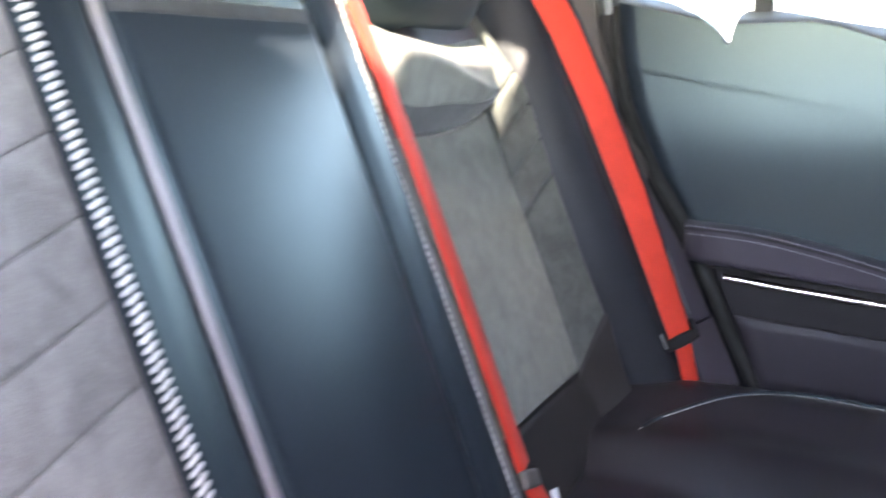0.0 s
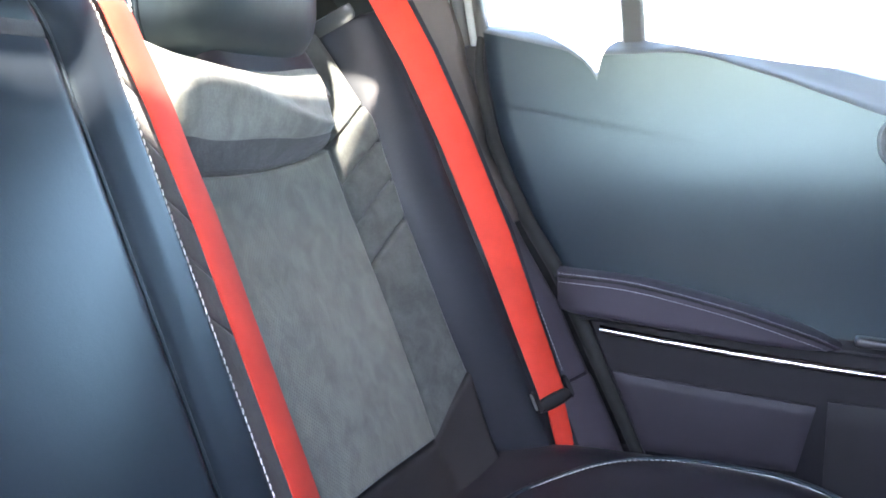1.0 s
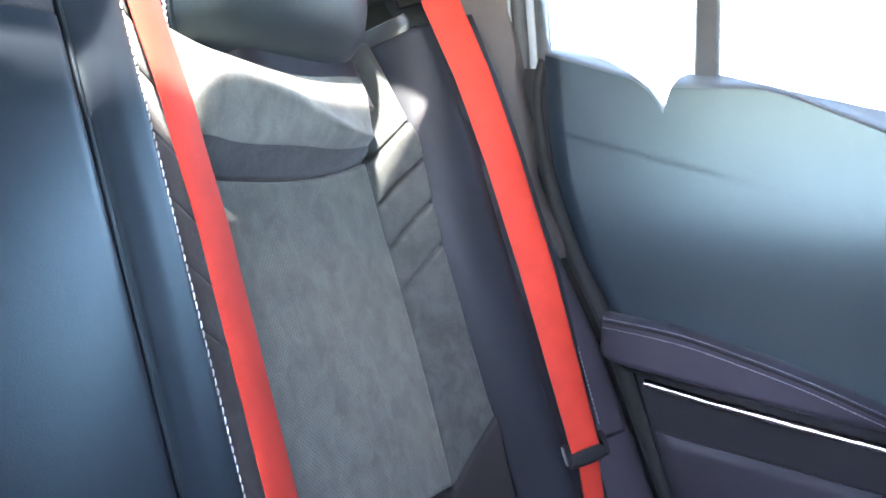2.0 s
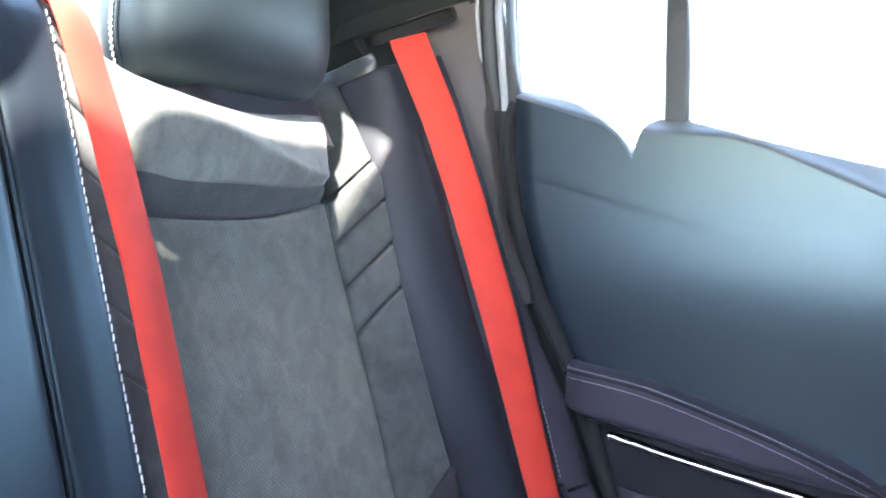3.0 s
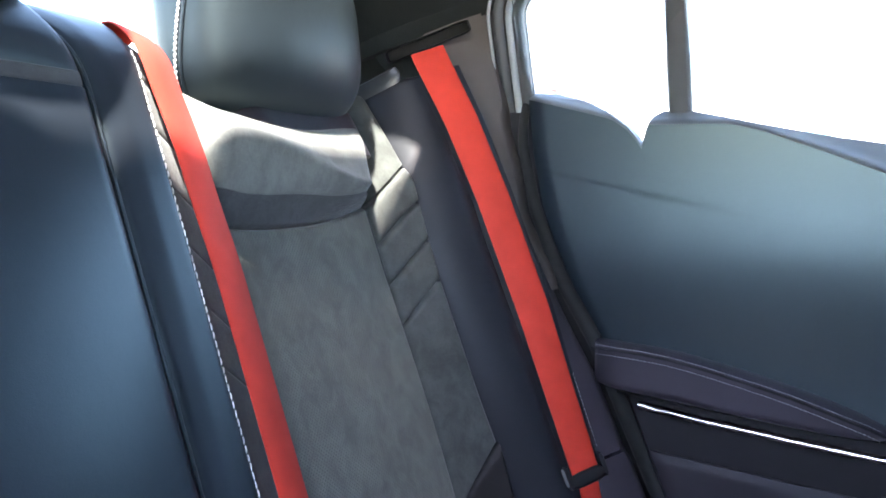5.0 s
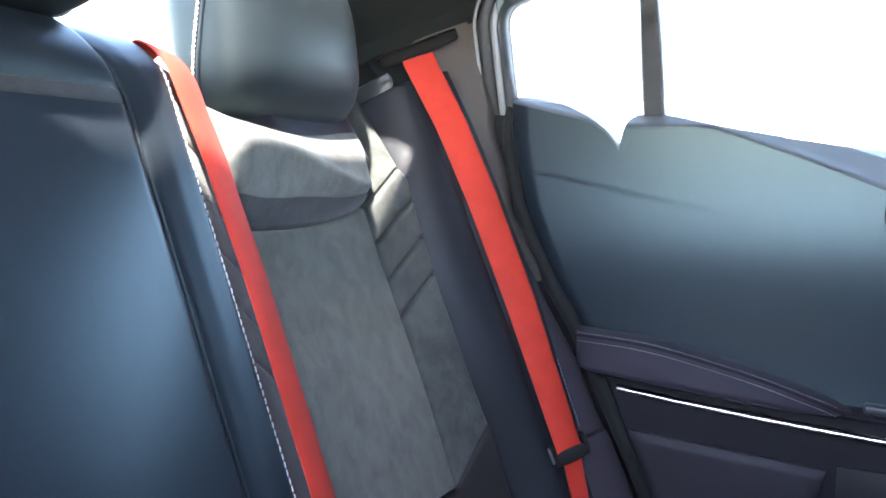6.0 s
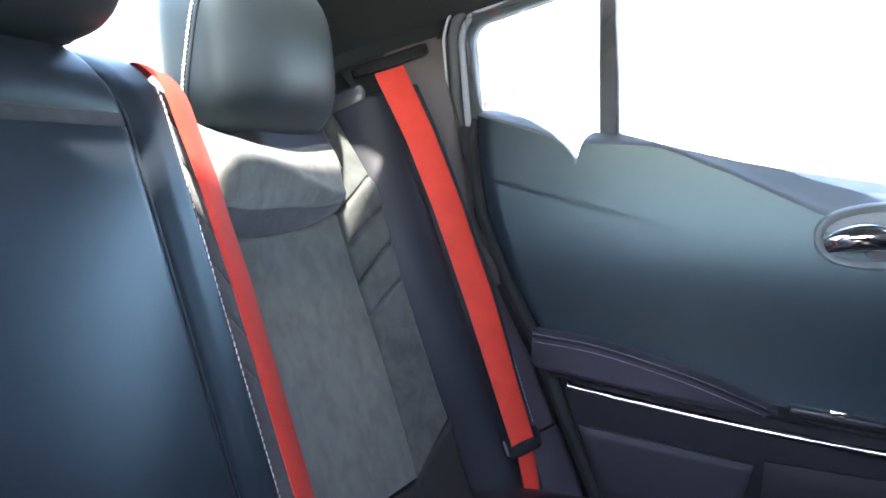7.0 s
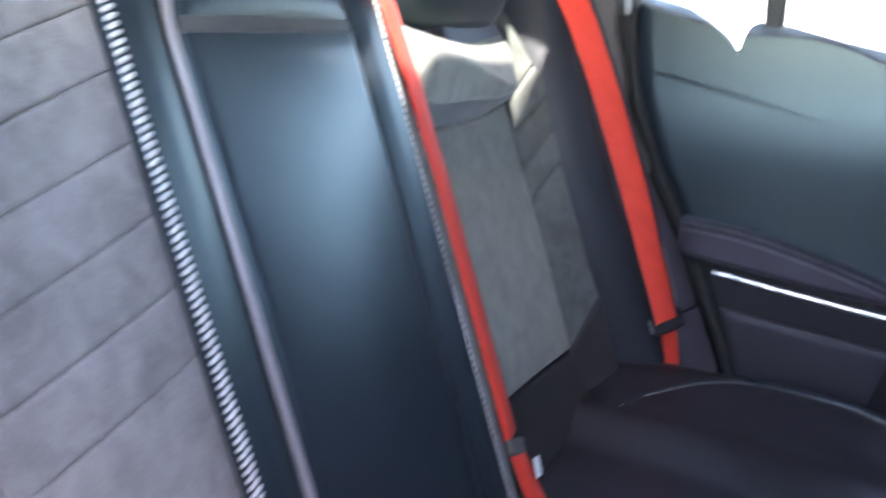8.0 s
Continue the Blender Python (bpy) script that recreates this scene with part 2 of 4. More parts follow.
def box(size, bevel=0.004, m=None, segments=3):
    bm = bmesh.new()
    bmesh.ops.create_cube(bm, size=1, matrix=Matrix.Diagonal((*size, 1)))
    if bevel:
        bmesh.ops.bevel(bm, geom=bm.edges[:], offset=bevel, segments=segments, profile=0.5, affect="EDGES")
    if m:
        bmesh.ops.transform(bm, matrix=m, verts=bm.verts)
    return bm


def loft(rows, closed=True, caps=True):
    """Joins rows of points (each a ring) into one skin."""
    bm = bmesh.new()
    made = [[bm.verts.new(p) for p in row] for row in rows]
    n = len(made[0])
    for a, b in zip(made, made[1:]):
        for k in range(n if closed else n - 1):
            bm.faces.new((a[k], a[(k + 1) % n], b[(k + 1) % n], b[k]))
    if caps and closed:
        bm.faces.new(made[0][::-1])
        bm.faces.new(made[-1])
    return bm


def tube(points, r, sides=8):
    """A round cord along points; r may be a number or a function of the share along it."""
    rows = []
    for i, p in enumerate(points):
        ahead = (points[min(i + 1, len(points) - 1)] - points[max(i - 1, 0)]).normalized()
        a = ahead.cross(Vector((0.3, 0.2, 0.93))).normalized()
        b = ahead.cross(a)
        k = r(i / (len(points) - 1)) if callable(r) else r
        rows.append([p + (a * math.cos(t) + b * math.sin(t)) * k for t in (2 * math.pi * q / sides for q in range(sides))])
    return loft(rows)


def stitch_row(curve, length, pitch, long, thick, out, slant=0.0):
    """A row of single raised stitches along curve(0..1); out: the way that they stand proud."""
    bm = bmesh.new()
    count = max(2, int(length / pitch))
    rnd = random.Random(int(length * 1e4) + count)
    for k in range(count):
        u = (k + 0.5) / count
        p = curve(u)
        ahead = (curve(min(1, u + 0.004)) - curve(max(0, u - 0.004))).normalized()
        side = ahead.cross(out).normalized()
        up = side.cross(ahead).normalized()
        way = (ahead + side * (slant + rnd.uniform(-0.08, 0.08))).normalized()
        side = way.cross(up).normalized()
        rows = []
        for d, r in ((-0.5, 0.45), (-0.36, 0.9), (0, 1.0), (0.36, 0.9), (0.5, 0.45)):
            c = p + way * d * long + up * (thick * 0.5 - abs(d) * thick * 0.7)
            rows.append([c + (side * math.cos(t) + up * math.sin(t)) * thick * r * 0.5 for t in (math.pi * q / 3 for q in range(6))])
        made = [[bm.verts.new(q) for q in row] for row in rows]
        for a, b in zip(made, made[1:]):
            for q in range(6):
                bm.faces.new((a[q], a[(q + 1) % 6], b[(q + 1) % 6], b[q]))
        bm.faces.new(made[0][::-1])
        bm.faces.new(made[-1])
    return bm


def ribbon(left, right, thick, steps, out):
    """A woven band between two edges, left(u) and right(u), with rounded selvedges."""
    rows = []
    for i in range(steps + 1):
        u = i / steps
        a, b = left(u), right(u)
        o = out(u) if callable(out) else out
        mid = [a.lerp(b, k) for k in (0.0, 0.04, 0.5, 0.96, 1.0)]
        top = [p + o * h for p, h in zip(mid, (0.25 * thick, thick * 0.9, thick * 1.05, thick * 0.9, 0.25 * thick))]
        rows.append(top + [b - o * thick * 0.2, a - o * thick * 0.2])
    return loft(rows)


def sewn(name, bm, mat, parent, label=""):
    """A row of stitches, too small to be picked apart singly."""
    return tagged(part(name, bm, mat, parent, label), kind="stuff")


def plate(c, along, up, rings, e=3.0, sides=44):
    """A rounded plate: rings of (half length, half height, height above the base) about c, from back to front."""
    a, b = along.normalized(), (up - along.normalized() * up.dot(along.normalized())).normalized()
    o = a.cross(b)
    p = lambda q: math.copysign(abs(q) ** (2 / e), q)  # noqa: E731
    return loft([[c + a * ha * p(math.cos(t)) + b * hb * p(math.sin(t)) + o * h for t in (2 * math.pi * q / sides for q in range(sides))] for ha, hb, h in rings])


# ---- outdoors ----
ground = part("ground", sheet(lambda u, v: Vector((-300 + 600 * u, -300 + 600 * v, -0.28)), 12, 12, Vector((0, 0, -0.3))), CONCRETE)
tagged(ground, "pale sunlit concrete forecourt outside the car", "ground", kind="structure")


def building():
    home = thing("building", "cream rendered building with a row of blue windows", "building")
    part("wall", box((34, 5, 4.4), 0.03, pose(-4, 22.5, 1.9)), STUCCO, home)
    part("roof", box((34.8, 6, 0.3), 0.05, pose(-4, 22.4, 4.2)), STUCCO, home)
    for k in range(12):
        w = part("window", box((0.55, 0.12, 0.8), 0.02, pose(-9.05 + 2.08 * k, 19.97, 1.95)), BLUE_GLASS, home)
        part("sill", box((0.56, 0.2, 0.06), 0.01, pose(-9.05 + 2.08 * k, 19.93, 1.55)), STUCCO, w)


BLUE_GLASS = material("blue_tinted_glass", (0.13, 0.24, 0.25), 0.35, vary=0.1, vary_scale=1.0)
building()


def shrub(x, y, high, seed):
    rnd = random.Random(seed)
    bush = thing("shrub", "reddish leafy shrub standing on the forecourt", "shrub")
    trunk = bmesh.new()
    tips = []
    for k in range(9):
        a, lean = k * 0.7 + rnd.uniform(-0.2, 0.2), rnd.uniform(0.15, 0.5)
        pts = [Vector((x + math.cos(a) * lean * high * h * h, y + math.sin(a) * lean * high * h * h, -0.28 + high * 0.8 * h)) for h in (0, 0.25, 0.5, 0.75, 1)]
        t = tube(pts, lambda q: 0.035 * (1 - 0.8 * q), 6)
        me = bpy.data.meshes.new("limb")
        t.to_mesh(me)
        t.free()
        trunk.from_mesh(me)
        bpy.data.meshes.remove(me)
        tips += pts[2:]
    part("trunk", trunk, BARK, bush)
    crown = bmesh.new()
    for k in range(800):
        p = rnd.choice(tips) + Vector([rnd.gauss(0, 0.07 * high) for _ in range(3)])
        if p.z < -0.1:
            continue
        m = Matrix.Translation(p) @ Euler([rnd.uniform(0, 6.3) for _ in range(3)]).to_matrix().to_4x4()
        r = rnd.uniform(0.03, 0.06)
        vs = [crown.verts.new(m @ Vector(q)) for q in ((-r, 0, 0), (0, r * 0.5, 0.01), (r * 1.3, 0, 0), (0, -r * 0.5, 0.01))]
        crown.faces.new(vs)
    part("crown", crown, LEAF, bush, smooth=False)


shrub(-2.15, 6.0, 1.9, 4)

# ---- cabin shell ----
floor = tagged(part("floor", box((2.9, 1.7, 0.06), 0.01, pose(0.65, 0, 0.0)), CARPET), "black carpeted car floor", "floor", kind="structure")
EDGE_Z = ((-0.5, 0.99), (-0.28, 1.04), (-0.11, 1.112), (0.077, 1.158), (0.3, 1.2), (0.6, 1.232), (1.5, 1.23))
EDGE_Y = ((-0.5, 0.6), (-0.28, 0.69), (-0.11, 0.75), (0.1, 0.742), (0.6, 0.715), (1.5, 0.69))
ROOF_REAR, ROOF_FRONT = -0.120, 1.25


def roof_lining(u, v):
    x = ROOF_REAR + (ROOF_FRONT - ROOF_REAR) * u
    k = 2 * v - 1
    ye, ze = ease(x, EDGE_Y), blend(x, EDGE_Z)
    return Vector((x, k * ye, ze + (1.27 - ze) * (1 - abs(k) ** 3.2)))


ceiling = tagged(part("ceiling", sheet(roof_lining, 40, 60, Vector((0, 0, 0.03))), LINING), "black cloth headliner curving down to the pillars", "headliner", kind="structure")


for side in (1, -1):
    def rail(u, v, side=side):
        x = -0.42 + (ROOF_REAR - 0.0006 + 0.42) * u
        # Edges set to screen the sun; the unseen near rail reaches far inward.
        inner = 0.82 - 0.19 * u if side > 0 else 0.82 - 0.44 * u - 0.20 * u ** 4
        k = inner + (1 - inner) * v
        ye, ze = ease(x, EDGE_Y), blend(x, EDGE_Z)
        return Vector((x, side * k * ye, ze + (1.27 - 0.25 * (1 - u) ** 2 - ze) * (1 - k ** 3.2)))
    tagged(part("ceiling_rail", sheet(rail, 16, 10, Vector((0, 0, 0.03))), LINING), "black cloth roof rail beside the rear window, shaped to screen the sun", "headliner", kind="structure")


def side_walls():
    """Plain dark walls that close the cabin where the doors and glass do not. The front one is an unseen stand-in for
    seats, blocking light.
    """
    made = []
    for name, size, m in (
        ("wall_near", (2.3, 0.05, 0.95), pose(0.85, -0.83, 0.475)), ("wall_light_block", (0.05, 1.6, 1.16), pose(0.98, 0, 0.58)),
        ("wall_far_front", (1.3, 0.05, 0.9), pose(1.4, 0.86, 0.45)), ("wall_rear", (0.05, 1.7, 0.9), pose(-0.95, 0, 0.45)),
        ("wall_near_pillar", (0.14, 0.05, 0.36), pose(0.72, -0.765, 1.08, 19)), ("wall_far_pillar", (0.16, 0.05, 0.36), pose(0.80, 0.765, 1.08, -19)),
        ("wall_far_jamb", (0.80, 0.02, 0.62), pose(0.0, 0.838, 0.55)), ("wall_far_post", (0.33, 0.02, 0.14), pose(-0.185, 0.826, 0.90)), ("wall_far_sill", (1.4, 0.05, 0.36), pose(0.5, 0.835, 0.18)), ("wall_far_low", (0.6, 0.04, 1.0), pose(-0.55, 0.84, 0.45)), ("wall_near_rear", (0.6, 0.04, 1.0), pose(-0.55, -0.84, 0.45)),
    ):
        made.append(tagged(part(name, box(size, 0.006, m), HARD), "plain black wall added to close the car", "wall", kind="structure"))
    for side in (1, -1):
        def quarter(u, v, side=side):
            x = -0.44 + 0.21 * u
            low = Vector((x, side * (0.80 - 0.03 * u), 0.9))
            top = Vector((x, side * (0.60 + 0.07 * u - 0.03 * u ** 2), 0.93 + 0.12 * u + 0.12 * u ** 2))
            return low.lerp(top, v) + Vector((0, side * 0.02 * math.sin(math.pi * v), 0))
        made.append(tagged(part("wall_quarter", sheet(quarter, 24, 8, Vector((0, side * 0.02, 0.02))), LINING), "black lining of the rear roof pillar", "wall", kind="structure"))
    return made


side_walls()


def rear_pane(u, v):
    x, k = -0.94 + (ROOF_REAR - 0.003 + 0.94) * u, 2 * v - 1
    return Vector((x, k * (0.66 - 0.06 * u), 0.915 + 0.372 * u ** 0.85 + 0.03 * math.sin(math.pi * u) - 0.03 * k * k))


rear_window = part("window_rear", sheet(rear_pane, 20, 16, Vector((0, 0, 0.004))), TINTED)
tagged(rear_window, "lightly tinted sloping rear window", "window", kind="structure")
shelf = part("parcel_shelf", sheet(lambda u, v: Vector((-0.95 + 0.66 * u, -0.80 + 1.6 * v, 0.875 + 0.012 * math.sin(math.pi * u))), 8, 12, Vector((0, 0, -0.02))), CARPET)
tagged(shelf, "black carpeted parcel shelf behind the rear seat", "shelf", kind="structure")


# ---- rear seat: the backrest ----
OUTER = 0.555                         # outer edge of a place's insert
STITCH = 0.190                        # the seam between the leather strip and the suede
BOL_EDGE = ((-0.02, 0.642), (0.11, 0.632), (0.2, 0.621), (0.37, 0.612), (0.46, 0.618), (0.53, 0.627), (0.60, 0.640), (0.66, 0.648))
BELT_L = ((0.0, 0.104), (0.07, 0.102), (0.3, 0.097), (0.46, 0.090), (0.573, 0.080), (0.68, 0.062))
BELT_R = ((0.0, 0.130), (0.07, 0.130), (0.3, 0.133), (0.46, 0.127), (0.573, 0.118), (0.68, 0.102))
BACK = -SEAT_OUT * 0.06
BENCH = thing("rear_bench", "rear bench back in black leather with grey perforated suede places", "bench seat")


TOP_TILT = 0.33


CREST, CREST_R, CREST_N = 0.604, 0.078, 0.035


def rolled(s, y, n):
    """A place on the backrest whose top rolls over to the rear: s is the length along its skin."""
    if s <= CREST:
        return seat(s, y, n)
    a = min((s - CREST) / CREST_R, 1.20)
    rest = max(0.0, s - CREST - 1.20 * CREST_R)
    r = CREST_R + n - CREST_N
    return seat(CREST + r * math.sin(a) + rest * math.cos(a), y, CREST_N - CREST_R + r * math.cos(a) - rest * math.sin(a))


def welt_y(s):
    """Half the width of the middle panel, drawn in at the top under the head restraint."""
    return 0.1285 - 0.060 * max(0.0, min(1.0, (s - 0.585) / 0.105)) ** 1.7


def insert_n(s, y):
    k = (y - 0.40) / 0.155
    return -0.004 - 0.009 * (1 - k * k) + 0.010 * math.sin(max(0, min(1, s / 0.4)) * math.pi) * (1 - 0.5 * k * k)


def pad_low(y):
    return flow(y, ((0.225, 0.474), (0.245, 0.473), (0.32, 0.470), (0.40, 0.469), (0.48, 0.474), (0.555, 0.487)))


def backrest(side):
    seat_back = BENCH
    INNER = 0.270 if side > 0 else 0.345

    def at(s, y, n):
        return seat(s, side * y, n)

    def over(s, y, n):
        return rolled(s, side * y, n)

    def padded(name, sy, n_of, nu, nv, wide, high, mat, r=0.008, label="", uv=True, depth=None, place=at):
        """A stitched panel: sy(u, v) gives (s, y); its rim rolls into the seam."""
        near = lambda q: 0.5 - 0.5 * math.cos(math.pi * q)  # noqa: E731

        def fn(u, v):
            u, v = near(u), near(v)
            s, y = sy(u, v)
            d = min(min(u, 1 - u) * wide, min(v, 1 - v) * high)
            return place(s, y, n_of(s, y) - (depth or r) * roll_off(d, r))
        return part(name, sheet(fn, nu, nv, BACK, (lambda u, v: sy(near(u), near(v))[::-1]) if uv else None), mat, seat_back, label)

    # insert, and the leather below it
    def low_edge(y):
        """The lower seam of the suede, level across the insert and rising over the bolster."""
        return 0.100 - 0.013 * (y - 0.27) / 0.285 if y < OUTER else 0.087 + 0.85 * (y - OUTER)

    def insert_sy(u, v):
        y = INNER + (OUTER - INNER) * u
        return low_edge(y) + 0.001 + (pad_low(y) - low_edge(y) - 0.001) * v, y
    padded("insert", insert_sy, insert_n, 60, 70, 0.31, 0.46, SUEDE, 0.009, "grey perforated suede insert", depth=0.015)

    # top pad under the head restraint
    crest = ((0.245, 0.533), (0.27, 0.543), (0.30, 0.547), (0.36, 0.536), (0.42, 0.516), (0.48, 0.500), (0.553, 0.500))

    def pad_top(y):
        return flow(y, ((0.245, 0.634), (0.27, 0.620), (0.30, 0.606), (0.34, 0.602), (0.42, 0.606), (0.48, 0.611), (0.56, 0.614)))

    def pad_n(s, y):
        low = pad_low(y)
        c = max(flow(y, crest), low + ease(y, ((0.40, 0.030), (0.53, 0.018))))
        h, top = c - low, pad_top(y)
        full = ease(y, ((0.34, 0.0), (0.52, 1.0)))
        return flow(s, ((low - 0.01, -0.018), (low, -0.006), (low + 0.45 * h, 0.025), (low + 0.8 * h, 0.040), (c, 0.047), (c + 0.012, 0.0435), (c + (top - c) * 0.5, 0.027 + 0.009 * full), (top, -0.010 + 0.010 * full), (top + 0.015, -0.022 + 0.010 * full)))

    def pad_sy(u, v):
        s = pad_low(0.53) + (0.605 - pad_low(0.53)) * v
        end = 0.554 + 0.35 * min(0.07, s - 0.487) - 1.22 * max(0, pad_n(s, 0.52))
        y = INNER - 0.024 + (end - INNER + 0.024) * u
        return pad_low(y) + (pad_top(y) - pad_low(y)) * v, y

    def pad_fn(u, v):
        s, y = pad_sy(u, v)
        return at(s, y, pad_n(s, y) - 0.010 * roll_off((1 - u) * 0.28, 0.012) - 0.02 * roll_off(u * 0.30, 0.042))
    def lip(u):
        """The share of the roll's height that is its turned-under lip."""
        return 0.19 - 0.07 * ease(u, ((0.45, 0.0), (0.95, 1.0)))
    part("top_pad", sheet(lambda u, v: pad_fn(u, lip(u) + (1 - lip(u)) * v), 50, 40, BACK, lambda u, v: pad_sy(u, lip(u) + (1 - lip(u)) * v)[::-1]), SUEDE_PLAIN, seat_back, "padded grey suede shoulder roll")
    # The lip's darker suede holds the shade under the roll.
    part("pad_lip", sheet(lambda u, v: pad_fn(u, lip(u) * v) - SEAT_OUT * 0.001, 50, 14, BACK), SUEDE_UNDERSHADE, seat_back, "turned-under lip of the shoulder roll, its shade in the suede colour")

    # seam between insert and bolster: a dark cord added in the fold as its shade
    part("piping", tube([at(0.088 + 0.395 * q / 40, OUTER + 0.0004, -0.0095) for q in range(41)], 0.0022, 6), SUEDE_BLACK, seat_back, "sunken seam, a dark cord for the fold's shade")

    # outer bolster in five quilted pieces
    def bol_n(s, y):
        k = max(0, min(1, (y - OUTER) / (blend(s, BOL_EDGE) - OUTER)))
        return -0.004 + 0.044 * (0.75 * k + 0.25 * k * k) - TOP_TILT * max(0, s - 0.50) * min(1, max(0, s - 0.50) / 0.03)
    cuts = (0.0, 0.325, 0.379, 0.433, 0.486, 0.655)
    for a, b in zip(cuts, cuts[1:]):
        def sy(u, v, a=a, b=b):
            s_low = a + 0.047 * u + 0.0018 if a > 0 else low_edge(OUTER + 0.075 * u)
            s_top = b + (0.047 * u if b < 0.6 else 0.0) - 0.0018
            s = s_low + (s_top - s_low) * v
            return s, OUTER + 0.0012 + (blend(s, BOL_EDGE) - OUTER - 0.0012) * u
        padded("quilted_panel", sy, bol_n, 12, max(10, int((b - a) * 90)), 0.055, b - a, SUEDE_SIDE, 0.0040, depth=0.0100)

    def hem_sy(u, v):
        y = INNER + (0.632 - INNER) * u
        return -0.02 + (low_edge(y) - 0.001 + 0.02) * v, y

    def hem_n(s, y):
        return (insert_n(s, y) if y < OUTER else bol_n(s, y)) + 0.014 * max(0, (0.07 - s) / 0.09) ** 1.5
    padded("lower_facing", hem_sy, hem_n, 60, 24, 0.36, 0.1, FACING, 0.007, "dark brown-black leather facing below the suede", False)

    # inner bolster, under the middle belt
    def in_n(s, y):
        k = max(0, min(1, (y - STITCH) / (INNER - STITCH)))
        return 0.027 - 0.031 * k * (0.6 + 0.4 * k)
    cuts = (-0.02, 0.29, 0.345, 0.4, 0.455, 0.508, 0.556, 0.78)
    for a, b in zip(cuts, cuts[1:]):
        def sy(u, v, a=a, b=b):
            s_low = a + (0.048 * (1 - u) if a > 0 else 0) + 0.0004
            s_top = b + (0.048 * (1 - u) if b < 0.6 else 0.0) - 0.0004
            return s_low + (s_top - s_low) * v, STITCH + 0.003 + (INNER - STITCH - 0.003) * u
        # One suede: far copy carries the belt's shade, near copy warm bounce.
        padded("quilted_panel", sy, in_n, 12, max(10, int((b - a) * 90)), 0.069, b - a, SUEDE_SHADED if side > 0 else SUEDE_BOUNCE, 0.0036, depth=0.0045 if side > 0 else 0.0015, place=over)

    # leather strip between the stitched seam and the armrest groove
    def strip_sy(u, v):
        s = -0.02 + 0.80 * v
        return s, welt_y(s) + 0.0025 + (STITCH - welt_y(s) - 0.0025) * u
    padded("leather_strip", strip_sy, lambda s, y: 0.035 - 0.006 * max(0, 1 - (y - welt_y(s)) / 0.03), 20, 80, 0.061, 0.78, LEATHER, 0.009, "black leather strip with a white stitched seam", False, place=over)
    sewn("stitching", stitch_row(lambda u: over(0.005 + 0.622 * u, STITCH - 0.0035, 0.0335), 0.622, 0.0076 if side > 0 else 0.0063, 0.0060 if side > 0 else 0.0135, 0.0012 if side > 0 else 0.0040, SEAT_OUT, 0.15 if side > 0 else 2.6),
         THREAD if side > 0 else THICK_THREAD, seat_back, "white contrast stitching")

    # leather wing that wraps round to the side
    def wing_n(s, y):
        e = blend(s, BOL_EDGE)
        k = (y - e) / (0.675 - e)
        low = 0.036 - TOP_TILT * max(0, s - 0.50) * min(1, max(0, s - 0.50) / 0.03)
        if k <= 1:
            return low + (blend(s, BELT_L) - 0.007 - low) * k + 0.017 * math.sin(math.pi * min(1, max(0, k))) ** 0.8
        return blend(s, BELT_L) - 0.007 + (blend(s, BELT_R) - blend(s, BELT_L)) * (y - 0.675) / 0.025

    def wing_sy(u, v):
        s = -0.03 + 0.685 * v
        e = blend(s, BOL_EDGE)
        return s, e + (0.712 - e) * u
    padded("leather_wing", wing_sy, wing_n, 26, 60, 0.1, 0.69, WING_LEATHER, 0.012, "smooth black leather side bolster", False, depth=0.010)
    cap_rows = lambda u, v: at(0.640 + 0.022 * v + 0.012 * u, 0.636 + 0.026 * u, wing_n(0.64, 0.636 + 0.026 * u) + 0.003 + 0.004 * math.sin(math.pi * v) - 0.012 * roll_off(min(u, 1 - u) * 0.026, 0.010))  # noqa: E731
    part("end_cap", sheet(cap_rows, 20, 10, -SEAT_OUT * 0.03), CAP_GREY, seat_back, "dark grey plastic cap on the bolster top")
    return seat_back


# ---- rear seat: the middle with its folded armrest ----
def middle():
    mid = BENCH

    def panel(name, s0, s1, half, n_of, mat, r, label, nu=44, nv=60):
        def fn(u, v):
            s = s0 + (s1 - s0) * v
            y = (half or welt_y(s) - 0.0015) * (2 * u - 1)
            d = min(u, 1 - u) * 0.25
            return rolled(s, y, n_of(s, y) - r * 1.1 * roll_off(d, r) - 0.0007 * roll_off(min(v, 1 - v) * (s1 - s0), 0.003))
        return part(name, sheet(fn, nu, nv, BACK, lambda u, v: (0.127 * (2 * u - 1), s0 + (s1 - s0) * v)), mat, mid, label)
    panel("armrest", -0.01, 0.5799, 0.127, lambda s, y: 0.037 + 0.011 * (1 - (y / 0.127) ** 2) * math.sin(math.pi * max(0, min(1, s / 0.574))), LEATHER, 0.012, "folded-up black leather armrest")
    panel("pull_strap", 0.5801, 0.5935, 0.127, lambda s, y: 0.0369, SUEDE_BLACK, 0.012, "grey suede strip along the armrest's end", 30, 8)
    panel("upper_panel", 0.5937, 0.775, 0, lambda s, y: 0.037 + 0.010 * math.sin(math.pi * min(1, (s - 0.5937) / 0.12)) * (1 - (y / 0.13) ** 2), LEATHER, 0.014, "", 40, 44)
    for side in (1, -1):
        pts = [rolled(0.77 * q / 70, side * welt_y(0.77 * q / 70), 0.0315) for q in range(71)]
        # The near welt is paler: window light on its edge put into colour.
        part("piping", tube(pts, 0.0017 if side > 0 else 0.0046, 10), LEATHER if side > 0 else WELT_GLINT, mid, "rounded leather welt")


backrest(1)
backrest(-1)
middle()


